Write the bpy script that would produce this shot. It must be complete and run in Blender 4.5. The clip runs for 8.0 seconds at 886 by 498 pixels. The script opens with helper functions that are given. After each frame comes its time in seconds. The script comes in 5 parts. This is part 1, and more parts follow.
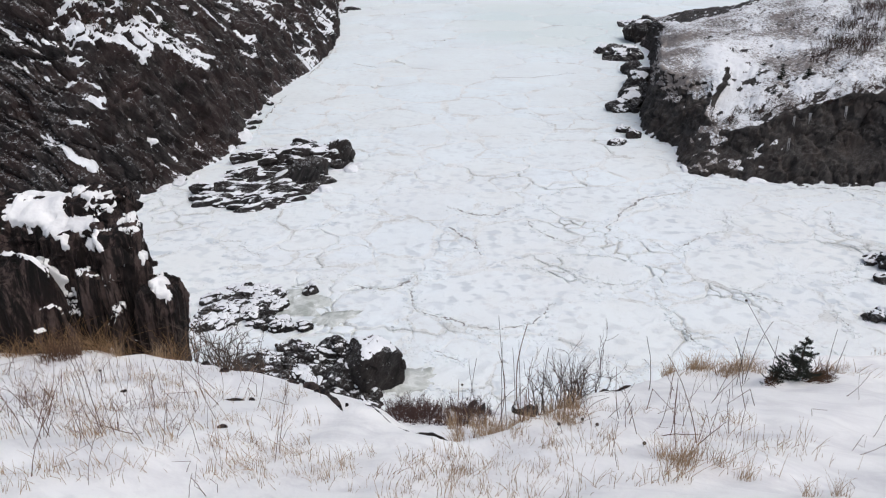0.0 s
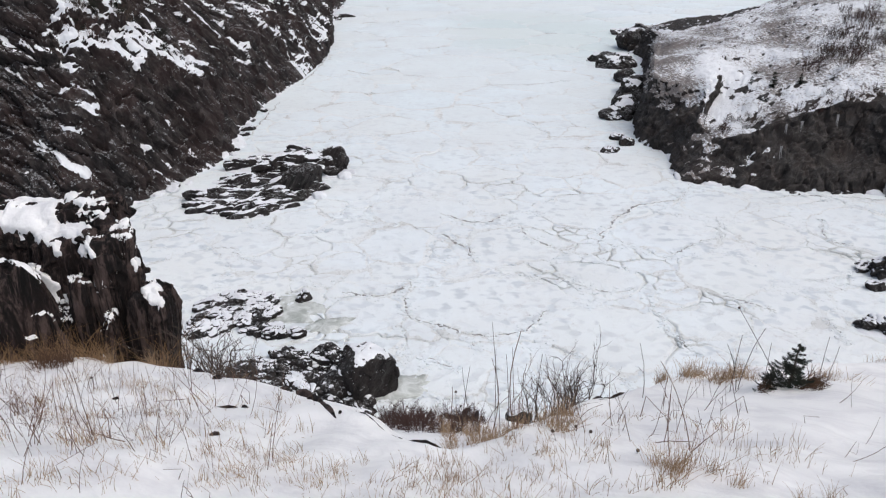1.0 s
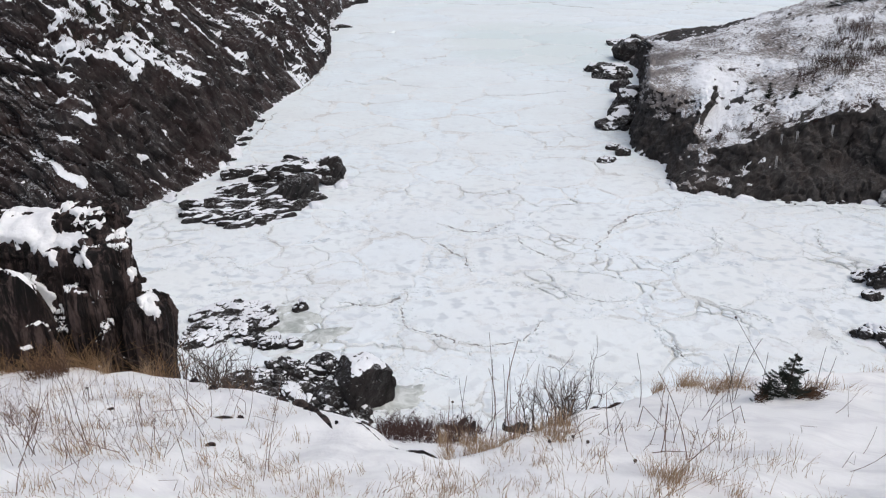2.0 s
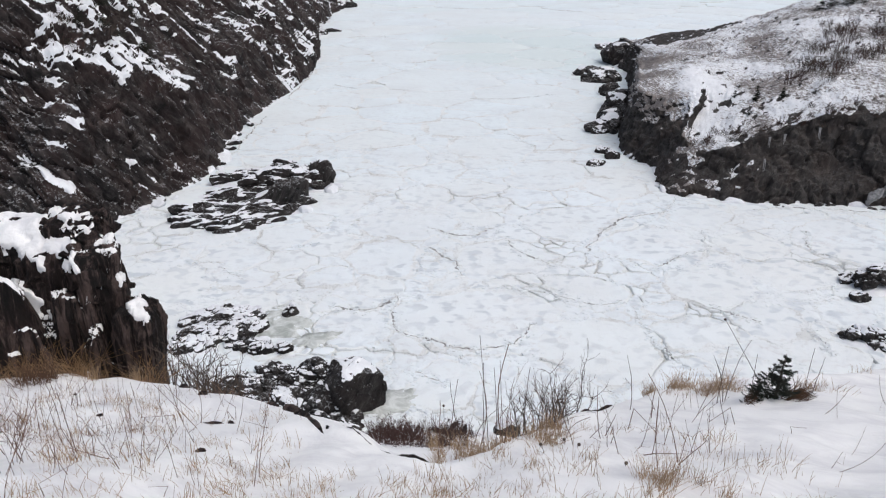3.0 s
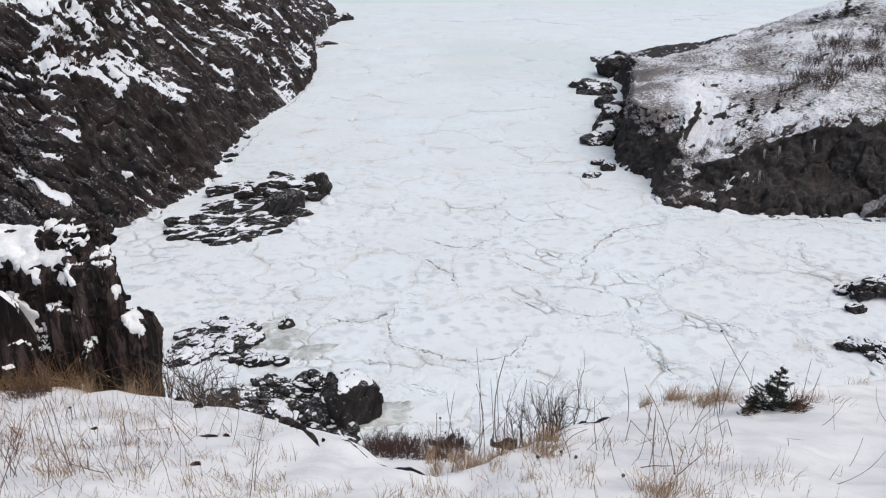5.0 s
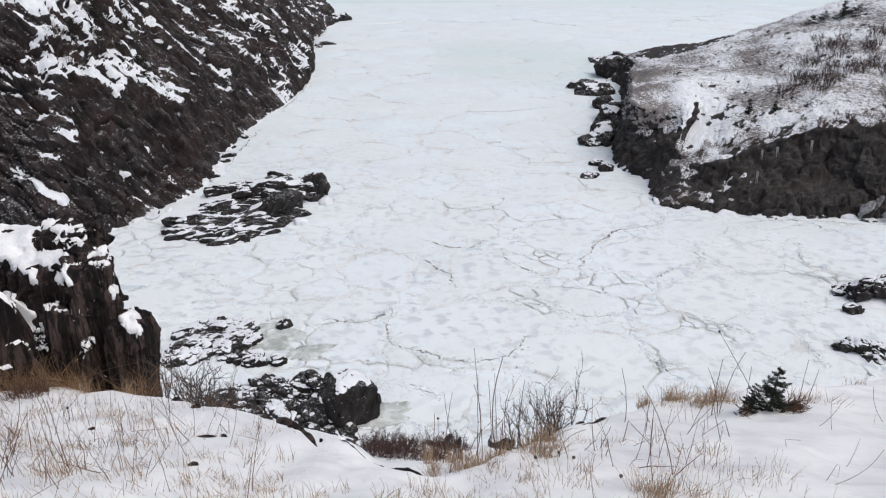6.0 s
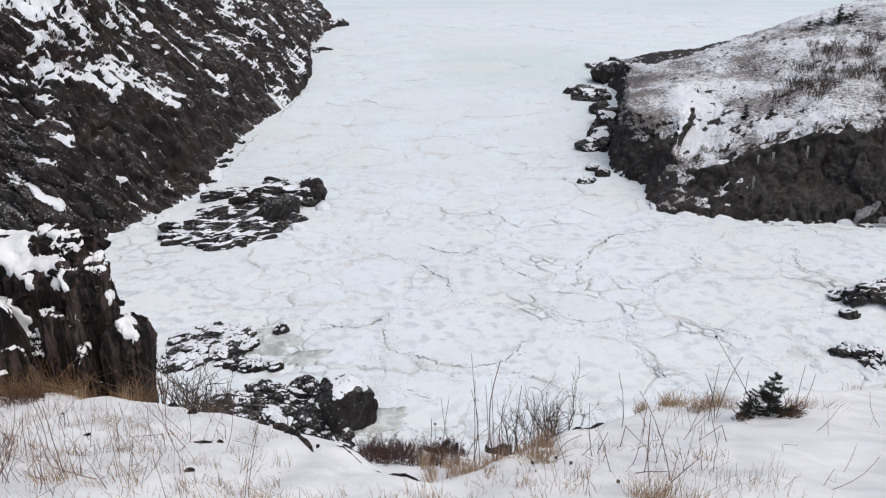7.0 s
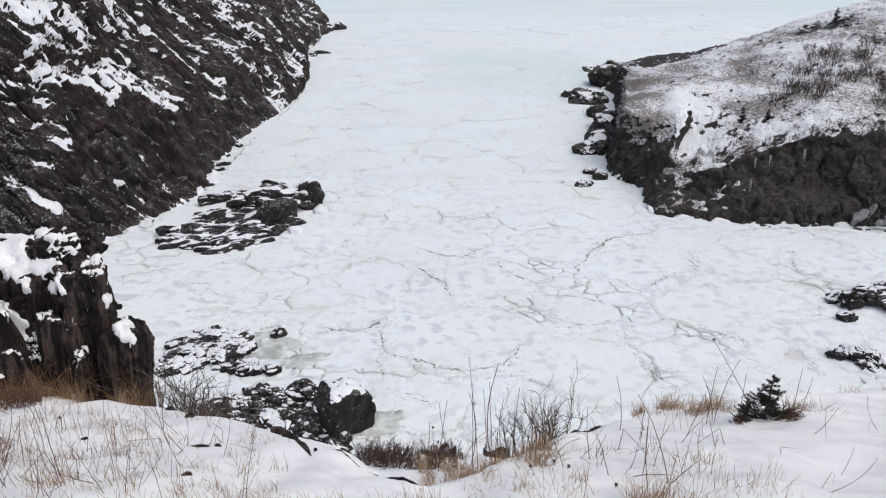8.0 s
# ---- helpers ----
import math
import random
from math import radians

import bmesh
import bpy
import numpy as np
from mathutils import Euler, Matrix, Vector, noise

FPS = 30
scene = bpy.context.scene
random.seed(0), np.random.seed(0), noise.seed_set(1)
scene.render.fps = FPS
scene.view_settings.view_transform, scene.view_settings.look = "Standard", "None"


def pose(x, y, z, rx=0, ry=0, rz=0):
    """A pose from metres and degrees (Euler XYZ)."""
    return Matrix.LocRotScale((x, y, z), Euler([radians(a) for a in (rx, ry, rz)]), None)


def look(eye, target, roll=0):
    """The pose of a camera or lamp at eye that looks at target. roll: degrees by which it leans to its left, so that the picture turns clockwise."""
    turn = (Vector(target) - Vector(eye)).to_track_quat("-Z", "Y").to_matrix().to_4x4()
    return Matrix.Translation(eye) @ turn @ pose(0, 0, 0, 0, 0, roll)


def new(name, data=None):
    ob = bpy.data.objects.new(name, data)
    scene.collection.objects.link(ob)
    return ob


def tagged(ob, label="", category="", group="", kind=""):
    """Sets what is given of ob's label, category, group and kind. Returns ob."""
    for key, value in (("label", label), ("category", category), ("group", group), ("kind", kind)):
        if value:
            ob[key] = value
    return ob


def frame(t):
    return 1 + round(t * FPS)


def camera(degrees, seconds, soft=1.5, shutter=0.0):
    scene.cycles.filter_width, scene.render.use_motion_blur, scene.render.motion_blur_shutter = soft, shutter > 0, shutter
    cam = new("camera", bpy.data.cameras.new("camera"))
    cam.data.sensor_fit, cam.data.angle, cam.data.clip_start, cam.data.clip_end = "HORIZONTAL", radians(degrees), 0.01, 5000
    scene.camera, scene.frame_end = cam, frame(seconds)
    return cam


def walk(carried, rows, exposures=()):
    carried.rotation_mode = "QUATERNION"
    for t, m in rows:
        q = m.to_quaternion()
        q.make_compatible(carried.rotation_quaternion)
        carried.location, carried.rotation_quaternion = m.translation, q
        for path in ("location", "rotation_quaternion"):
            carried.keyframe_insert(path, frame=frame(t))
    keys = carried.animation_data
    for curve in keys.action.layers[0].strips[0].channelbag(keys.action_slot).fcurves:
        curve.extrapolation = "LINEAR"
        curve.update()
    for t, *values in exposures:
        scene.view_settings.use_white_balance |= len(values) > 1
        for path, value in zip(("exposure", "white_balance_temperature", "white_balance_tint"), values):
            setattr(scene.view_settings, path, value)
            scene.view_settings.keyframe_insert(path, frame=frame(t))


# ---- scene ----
cam = camera(60.25, 8.0, soft=1.2)
EYE_AT = (0.0, 0.0, 20.0)
# seconds, yaw, pitch, roll in degrees: the camera stands and tilts up by hand
PATH = [
    (0.0, 2.188, -25.064, 0.641), (0.5, 2.126, -24.845, 0.567), (1.0, 1.788, -24.550, 0.385), (2.5, 1.314, -23.595, 0.252),
    (3.0, 0.793, -23.549, 0.243), (3.5, 0.717, -23.404, 0.258), (4.0, 0.605, -22.937, 0.226), (4.5, 0.544, -22.680, 0.219),
    (6.0, 0.393, -22.630, 0.091), (6.5, 0.217, -22.390, 0.068), (7.0, 0.178, -22.240, 0.016), (7.5, 0.058, -22.195, 0.011),
    (8.0, 0.000, -22.000, 0.000),
]
walk(cam, [(t, pose(*EYE_AT, 90 + tilt, roll, yaw)) for t, yaw, tilt, roll in PATH])
scene.view_settings.exposure = 0.14

# ---------------------------------------------------------------- sky and light: a closed overcast
world = bpy.data.worlds.new("overcast")
scene.world = world
world.use_nodes = True
wn = world.node_tree.nodes
sky = wn.new("ShaderNodeTexSky")
sky.sky_type, sky.sun_disc = "NISHITA", False
sky.sun_elevation, sky.sun_rotation = radians(62), radians(115)
sky.dust_density, sky.air_density = 4.0, 1.0
grey = wn.new("ShaderNodeHueSaturation")
grey.inputs["Saturation"].default_value = 0.72
world.node_tree.links.new(sky.outputs[0], grey.inputs["Color"])
world.node_tree.links.new(grey.outputs[0], wn["Background"].inputs["Color"])
wn["Background"].inputs["Strength"].default_value = 0.115
sun = new("sun", bpy.data.lights.new("sun", "SUN"))
sun.data.energy, sun.data.angle, sun.data.color = 0.9, radians(60), (1.0, 0.98, 0.96)
sun.matrix_world = look((30, -14, 70), (0, 0, 0))

# ---------------------------------------------------------------- numbers and noise
EYE = 20.0  # height of the eye over the sea ice


def hash3(ix, iy, iz, seed):
    h = (ix * 374761393 + iy * 668265263 + iz * 2147483647 + seed * 144665) & 0xFFFFFFFF
    h = ((h ^ (h >> 13)) * 1274126177) & 0xFFFFFFFF
    h = ((h ^ (h >> 16)) * 2246822519) & 0xFFFFFFFF
    return ((h ^ (h >> 15)) & 0xFFFFFF) / float(0xFFFFFF) * 2 - 1


def vnoise(p, seed=0):
    """Smooth value noise in -1..1 at the points p, an array of n rows of x, y, z."""
    p = np.asarray(p, float)
    i = np.floor(p).astype(np.int64)
    w = p - i
    w = w * w * w * (w * (w * 6 - 15) + 10)
    total = 0
    for a in (0, 1):
        for b in (0, 1):
            for c in (0, 1):
                k = (w[:, 0] if a else 1 - w[:, 0]) * (w[:, 1] if b else 1 - w[:, 1]) * (w[:, 2] if c else 1 - w[:, 2])
                total = total + k * hash3(i[:, 0] + a, i[:, 1] + b, i[:, 2] + c, seed)
    return total


def fbm(p, freq=1.0, octaves=4, seed=0, gain=0.5):
    p = np.asarray(p, float) * freq
    out, amp = 0, 1.0
    for o in range(octaves):
        out = out + amp * vnoise(p + 17.3 * o, seed + o)
        p, amp = p * 2.03, amp * gain
    return out


def ridged(p, freq=1.0, octaves=4, seed=0, gain=0.5):
    p = np.asarray(p, float) * freq
    out, amp = 0, 1.0
    for o in range(octaves):
        out = out + amp * (1 - 2 * np.abs(vnoise(p + 9.1 * o, seed + o)))
        p, amp = p * 2.07, amp * gain
    return out


def blocks(p, freq, seed=0, tilt=1.0):
    """Broken rock: a facet height for every point, flat within each chance block, and the nearness 0..1 of the next joint."""
    p = np.asarray(p, float) * freq
    i = np.floor(p).astype(np.int64)
    d1, d2 = np.full(len(p), 9.0), np.full(len(p), 9.0)
    val = np.zeros(len(p))
    for a in (-1, 0, 1):
        for b in (-1, 0, 1):
            for c in (-1, 0, 1):
                j = i + np.array([a, b, c])
                o = np.stack([hash3(j[:, 0], j[:, 1], j[:, 2], seed + k) for k in range(3)], 1)
                w = p - (j + 0.5 + 0.42 * o)
                d = (w * w).sum(1)
                h = hash3(j[:, 0], j[:, 1], j[:, 2], seed + 5) + tilt * (w * o[:, [1, 2, 0]]).sum(1)
                near = d < d1
                d2 = np.where(near, d1, np.minimum(d2, d))
                val = np.where(near, h, val)
                d1 = np.minimum(d1, d)
    return val, np.sqrt(d2) - np.sqrt(d1)


def smooth(a, b, x):
    k = np.clip((x - a) / (b - a), 0, 1)
    return k * k * (3 - 2 * k)


# the brow of the near slope in plan: a notch in the middle, where a gully runs down
BROW_X = [-14, -9, -6.2, -3.6, -1.9, -1.26, -0.48, -0.16, 0.3, 0.75, 0.94, 1.2, 1.94, 2.54, 3.2, 4.6, 6.9, 10, 14]
BROW_Y = [9.6, 9.3, 9.1, 8.1, 6.85, 6.05, 5.12, 4.75, 5.0, 5.6, 6.0, 6.5, 7.2, 7.95, 8.35, 8.8, 10.2, 11.0, 12]


def ground_z(x, y):
    """Height of the snowy slope, in world metres."""
    x, y = np.broadcast_arrays(np.asarray(x, float), np.asarray(y, float))
    shape = x.shape
    x, y = x.ravel(), y.ravel()
    flat = np.stack([x, y, 0 * x], 1)
    plane = -1.65 - np.where(y > 0, 0.466 * y, 0.25 * y)
    e = 0.75 * (y - np.interp(x, BROW_X, BROW_Y) + 0.12 * vnoise(flat * 1.3, 31))
    ee = np.maximum(e, 0)
    steep = plane - 1.25 * ee * ee / (ee + 0.35)
    floor = -3.95 - 0.68 * (y - 4.75) - 0.24 * np.maximum(y - 9.5, 0)
    z = np.where(e > 0, np.maximum(steep, floor), plane)
    near = 1 - smooth(14, 24, y)
    z = z + near * (0.07 * vnoise(flat * 0.8, 3) + 0.045 * vnoise(flat * 2.1, 4) + 0.02 * vnoise(flat * 5, 5))
    z = z + 0.5 * (1 - near) * fbm(flat, 0.4, 3, 6)
    return (EYE + np.maximum(z, -21.5)).reshape(shape)


# ---------------------------------------------------------------- materials
class Mat:
    """A small wrapper round a node material."""

    def __init__(self, name, rough=0.8, metal=0.0):
        self.m = bpy.data.materials.new(name)
        self.m.use_nodes = True
        self.t = self.m.node_tree
        self.b = self.t.nodes["Principled BSDF"]
        self.b.inputs["Roughness"].default_value, self.b.inputs["Metallic"].default_value = rough, metal
        self.b.inputs["Specular IOR Level"].default_value = 0.25
        self.co = self.t.nodes.new("ShaderNodeTexCoord").outputs["Object"]

    def put(self, node, key, value):
        if hasattr(value, "is_output"):
            self.t.links.new(value, node.inputs[key])
        elif value is not None:
            node.inputs[key].default_value = value

    def mapped(self, scale, rot=(0, 0, 0)):
        n = self.t.nodes.new("ShaderNodeMapping")
        n.vector_type = "TEXTURE"  # turned first, then stretched
        self.put(n, "Vector", self.co)
        n.inputs["Scale"].default_value = [1 / k for k in scale]
        n.inputs["Rotation"].default_value = [radians(a) for a in rot]
        return n.outputs[0]

    def noise(self, scale, detail=4.0, rough=0.55, at=None, warp=0.0):
        n = self.t.nodes.new("ShaderNodeTexNoise")
        self.put(n, "Vector", at or self.co)
        for k, v in (("Scale", scale), ("Detail", detail), ("Roughness", rough), ("Distortion", warp)):
            n.inputs[k].default_value = v
        return n.outputs["Fac"]

    def ramp(self, fac, *stops):
        n = self.t.nodes.new("ShaderNodeValToRGB")
        self.put(n, "Fac", fac)
        el = n.color_ramp.elements
        while len(el) < len(stops):
            el.new(0.5)
        for e, (at, col) in zip(el, stops):
            e.position = at
            e.color = (*col, 1) if isinstance(col, tuple) else (col, col, col, 1)
        return n.outputs["Color"]

    def mix(self, fac, a, b, kind="MIX"):
        n = self.t.nodes.new("ShaderNodeMix")
        n.data_type, n.blend_type = "RGBA", kind
        self.put(n, 0, fac)
        for key, v in ((6, a), (7, b)):
            self.put(n, key, (*v, 1) if isinstance(v, tuple) else v)
        return n.outputs[2]

    def math(self, op, a, b=0.0):
        n = self.t.nodes.new("ShaderNodeMath")
        n.operation = op
        self.put(n, 0, a)
        self.put(n, 1, b)
        return n.outputs[0]

    def random(self):
        return self.t.nodes.new("ShaderNodeObjectInfo").outputs["Random"]

    def island(self):
        return self.t.nodes.new("ShaderNodeNewGeometry").outputs["Random Per Island"]

    def up(self):
        g = self.t.nodes.new("ShaderNodeNewGeometry")
        s = self.t.nodes.new("ShaderNodeSeparateXYZ")
        self.put(s, 0, g.outputs["Normal"])
        return s.outputs["Z"]

    def bump(self, height, dist=0.03, strength=0.6):
        n = self.t.nodes.new("ShaderNodeBump")
        self.put(n, "Height", height)
        n.inputs["Distance"].default_value, n.inputs["Strength"].default_value = dist, strength
        self.t.links.new(n.outputs[0], self.b.inputs["Normal"])
        return self

    def colour(self, c):
        self.put(self.b, "Base Color", (*c, 1) if isinstance(c, tuple) else c)
        return self


def rock_material(name, dark, mid, light, grain_rot=(0, 0, 0), scale=1.0, rime=0.0, rust=1.3, run=0.18, hard=1.0):
    m = Mat(name, 0.82)
    streak = m.noise(1.4 * scale, 8, 0.7, m.mapped((1, 1, run), grain_rot), 0.5)
    fine = m.noise(7 * scale, 6, 0.75, m.mapped((1, 1, 0.4), grain_rot))
    patch = m.noise(0.35 * scale, 4, 0.6)
    c = m.ramp(streak, (0.50 - 0.12 / hard, dark), (0.50, mid), (0.50 + 0.14 / hard, light))
    c = m.mix(m.math("MULTIPLY", m.ramp(fine, (0.35, 0.0), (0.7, 1.0)), 0.5), c, dark)
    c = m.mix(m.math("MULTIPLY", m.ramp(patch, (0.4, 0.0), (0.65, 1.0)), 0.45), c, (mid[0] * rust, mid[1] * 1.05, mid[2] * 0.95))
    if rime:
        slope = m.ramp(m.math("ADD", m.up(), m.math("MULTIPLY", m.math("SUBTRACT", fine, 0.5), 2.4)), (0.52, 0.0), (0.68, 1.0))
        speck = m.ramp(m.noise(4.5 * scale, 4, 0.7), (0.52, 0.0), (0.58, 1.0))
        c = m.mix(m.math("MULTIPLY", m.math("MULTIPLY", slope, speck), rime), c, (0.72, 0.74, 0.77))
    m.colour(c)
    h = m.math("ADD", m.math("MULTIPLY", streak, 1.0), m.math("MULTIPLY", fine, 0.5))
    return m.bump(h, 0.28 * hard / scale, 1.0).m


def snow_material(name, tint=(0.80, 0.82, 0.85), grey=(0.62, 0.65, 0.69), scale=1.0):
    m = Mat(name, 0.6)
    big = m.noise(0.6 * scale, 4, 0.55)
    fine = m.noise(14 * scale, 4, 0.6)
    c = m.mix(m.math("MULTIPLY", m.ramp(big, (0.42, 0.0), (0.75, 1.0)), 0.5), tint, grey)
    thin = m.ramp(m.noise(1.1 * scale, 6, 0.7, m.mapped((1, 0.4, 1), (0, 0, 40)), 0.8), (0.47, 0.0), (0.70, 1.0))
    c = m.mix(m.math("MULTIPLY", thin, 0.5), c, (0.50, 0.49, 0.53))
    m.colour(c)
    return m.bump(m.math("ADD", m.noise(3.5 * scale, 4), m.math("MULTIPLY", fine, 0.25)), 0.06 / scale, 0.6).m


def plain_material(name, a, b, scale=20.0, rough=0.8):
    """Colour that varies from thing to thing and, finely, along it."""
    m = Mat(name, rough)
    c = m.mix(m.noise(scale, 3), a, b)
    c = m.mix(m.math("MULTIPLY", m.random(), 0.4), c, b)
    return m.colour(m.mix(m.math("MULTIPLY", m.island(), 0.45), c, a)).m


ROCK_CLIFF = rock_material("cliff rock", (0.010, 0.009, 0.0092), (0.038, 0.033, 0.0325), (0.105, 0.092, 0.089), (37, -25, 0), 1.1, 0.4, 1.6)
ROCK_HEAD = rock_material("headland rock", (0.019, 0.0175, 0.017), (0.045, 0.041, 0.039), (0.085, 0.078, 0.074), (0, 15, 0), 1.5, 0.05)
ROCK_SHORE = rock_material("wet shore rock", (0.010, 0.0095, 0.0095), (0.030, 0.0275, 0.027), (0.075, 0.07, 0.068), (0, 30, 20), 1.6, 0.3)
ROCK_CRAG = rock_material("crag rock", (0.005, 0.0042, 0.0042), (0.019, 0.014, 0.0132), (0.14, 0.10, 0.09), (0, 0, 0), 5.0, 0.0, 1.45, 0.08, 1.7)
SNOW = snow_material("fresh snow")
SNOW_NEAR = snow_material("wind-packed snow", (0.90, 0.90, 0.895), (0.78, 0.78, 0.80), 1.6)


def ice_material(name):
    """Wind-packed snow on floes: soft blue-grey dimples in clusters, warm and cold patches, crumbled grey streaks;
    distance haze painted in.
    """
    m = Mat(name, 0.6)
    dimple = m.ramp(m.noise(1.45, 1, 0.4, m.mapped((0.85, 1.0, 1)), 0.15), (0.52, 0.0), (0.64, 1.0))
    cluster = m.ramp(m.noise(0.17, 3, 0.55), (0.44, 0.0), (0.56, 1.0))
    broad = m.ramp(m.noise(0.14, 5, 0.62), (0.38, 0.0), (0.68, 1.0))
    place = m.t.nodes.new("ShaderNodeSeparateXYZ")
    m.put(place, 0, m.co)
    # painted haze: 1 near the shore, falling with distance; also weakens the dimples
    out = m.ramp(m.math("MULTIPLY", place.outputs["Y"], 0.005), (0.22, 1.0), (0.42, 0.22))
    mouth_x = m.math("POWER", m.math("ABSOLUTE", m.math("MULTIPLY", m.math("SUBTRACT", place.outputs["X"], 13.0), 0.05)), 2.0)
    mouth_y = m.math("POWER", m.math("ABSOLUTE", m.math("MULTIPLY", m.math("SUBTRACT", place.outputs["Y"], 133.0), 0.032)), 2.0)
    swirl = m.math("MULTIPLY", m.math("SUBTRACT", m.noise(0.07, 5, 0.6, m.mapped((0.5, 1.4, 1))), 0.5), 1.8)
    thin = m.ramp(m.math("ADD", m.math("ADD", mouth_x, mouth_y), swirl), (0.25, 1.0), (0.95, 0.0))
    warm = m.ramp(m.noise(0.07, 4, 0.6), (0.44, 0.0), (0.60, 1.0))
    crumb = m.ramp(m.noise(1.6, 7, 0.72, None, 1.2), (0.52, 0.0), (0.66, 1.0))
    where = m.ramp(m.noise(0.3, 4, 0.6, m.mapped((0.7, 1.3, 1))), (0.44, 0.0), (0.6, 1.0))
    c = m.mix(warm, (0.805, 0.865, 0.90), (0.835, 0.86, 0.865))
    # haze put into the colour: floes farther out turn bluer
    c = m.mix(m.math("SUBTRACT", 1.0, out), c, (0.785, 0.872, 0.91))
    c = m.mix(m.math("MULTIPLY", broad, 0.6), c, (0.70, 0.75, 0.78))
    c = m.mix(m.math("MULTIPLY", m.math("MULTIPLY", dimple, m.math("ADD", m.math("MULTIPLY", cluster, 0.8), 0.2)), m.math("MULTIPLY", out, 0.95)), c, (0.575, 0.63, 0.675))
    c = m.mix(m.math("MULTIPLY", m.math("MULTIPLY", crumb, where), 0.6), c, (0.58, 0.575, 0.58))
    c = m.mix(m.math("MULTIPLY", thin, 0.85), c, (0.66, 0.755, 0.755))
    c = m.mix(m.math("MULTIPLY", m.random(), 0.4), c, (0.80, 0.825, 0.81))
    c = m.mix(m.math("MULTIPLY", m.island(), 0.1), c, (0.74, 0.77, 0.80))
    m.colour(c)
    return m.bump(m.math("ADD", m.math("ADD", m.noise(1.7, 6, 0.65), m.math("MULTIPLY", m.noise(0.45, 4, 0.6), 2.0)), m.math("ADD", m.math("MULTIPLY", crumb, 0.3), m.math("MULTIPLY", dimple, -0.5))), 0.07, 0.7).m


def rim_material():
    """The crumbled edge of a floe: snow, some grey refrozen brash and fine cracks."""
    m = Mat("crumbled floe edge", 0.6)
    lump = m.noise(3.4, 7, 0.75, None, 1.5)
    where = m.noise(0.28, 4, 0.6)
    k = m.ramp(m.math("ADD", lump, m.math("MULTIPLY", m.math("SUBTRACT", where, 0.5), 1.6)), (0.46, 0.0), (0.68, 1.0))
    c = m.mix(k, (0.80, 0.835, 0.845), (0.68, 0.70, 0.695))
    line = m.ramp(m.math("ABSOLUTE", m.math("SUBTRACT", m.noise(1.3, 5, 0.65, None, 0.8), 0.5)), (0.0, 1.0), (0.018, 0.0))
    m.colour(m.mix(m.math("MULTIPLY", line, m.math("MULTIPLY", k, 0.7)), c, (0.36, 0.36, 0.35)))
    return m.bump(m.math("ADD", lump, m.math("MULTIPLY", line, -0.4)), 0.08, 0.7).m


def crack_material():
    """Dark wet slush in an open crack, crusted with snow in places."""
    m = Mat("wet crack in the ice", 0.5)
    crust = m.ramp(m.noise(2.4, 6, 0.7), (0.45, 0.0), (0.68, 1.0))
    m.colour(m.mix(crust, (0.19, 0.19, 0.185), (0.52, 0.535, 0.535)))
    return m.bump(m.noise(6, 4), 0.04, 0.6).m


def pool_material():
    """Grey-green refrozen slush, mottled with white."""
    m = Mat("grey-green slush", 0.4)
    k = m.ramp(m.noise(1.5, 6, 0.65, None, 0.8), (0.38, 0.0), (0.66, 1.0))
    m.colour(m.mix(k, (0.36, 0.385, 0.36), (0.70, 0.725, 0.71)))
    return m.bump(m.noise(4, 5), 0.04, 0.6).m


CRACK, POOL = crack_material(), pool_material()
RIM = rim_material()


def slush_material():
    """Grey slush in the leads; farther out, wind-swept sheet ice with pale green thin ice."""
    m = Mat("slush and sheet ice", 0.45)
    grain = m.noise(2.6, 5, 0.7)
    lead = m.ramp(grain, (0.34, (0.44, 0.44, 0.40)), (0.48, (0.63, 0.635, 0.60)), (0.62, (0.745, 0.76, 0.755)))
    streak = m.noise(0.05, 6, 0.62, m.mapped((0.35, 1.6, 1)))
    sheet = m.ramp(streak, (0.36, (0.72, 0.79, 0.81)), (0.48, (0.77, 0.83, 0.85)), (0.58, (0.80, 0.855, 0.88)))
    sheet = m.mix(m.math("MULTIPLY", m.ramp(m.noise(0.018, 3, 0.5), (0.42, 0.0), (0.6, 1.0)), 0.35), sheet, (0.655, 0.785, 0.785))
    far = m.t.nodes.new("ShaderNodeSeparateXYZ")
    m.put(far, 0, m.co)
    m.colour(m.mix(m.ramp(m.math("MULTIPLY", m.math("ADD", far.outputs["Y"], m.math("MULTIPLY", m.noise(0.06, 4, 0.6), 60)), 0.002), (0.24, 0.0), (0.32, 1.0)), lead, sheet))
    return m.bump(m.noise(5, 4), 0.04, 0.5).m


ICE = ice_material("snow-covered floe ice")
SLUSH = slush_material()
STRAW = plain_material("dry straw", (0.46, 0.335, 0.215), (0.25, 0.16, 0.095), 30)
RUSSET = plain_material("russet dry grass", (0.37, 0.24, 0.13), (0.19, 0.11, 0.06), 30)
STALK = plain_material("dead brown stalks", (0.20, 0.12, 0.085), (0.085, 0.05, 0.04), 30)
TWIG = plain_material("bare dark twigs", (0.055, 0.042, 0.036), (0.10, 0.075, 0.062), 25)
HEATH = plain_material("red-brown heath twigs", (0.085, 0.045, 0.038), (0.05, 0.033, 0.03), 25)
NEEDLE = plain_material("dark spruce needles", (0.011, 0.015, 0.011), (0.02, 0.026, 0.016), 30)
BARK = plain_material("spruce bark", (0.06, 0.045, 0.035), (0.035, 0.028, 0.024), 30)
FROND = plain_material("dead brown leaves", (0.13, 0.075, 0.045), (0.07, 0.04, 0.028), 30)
ICICLE = plain_material("grey frozen seepage", (0.34, 0.34, 0.34), (0.2, 0.19, 0.19), 4, 0.3)


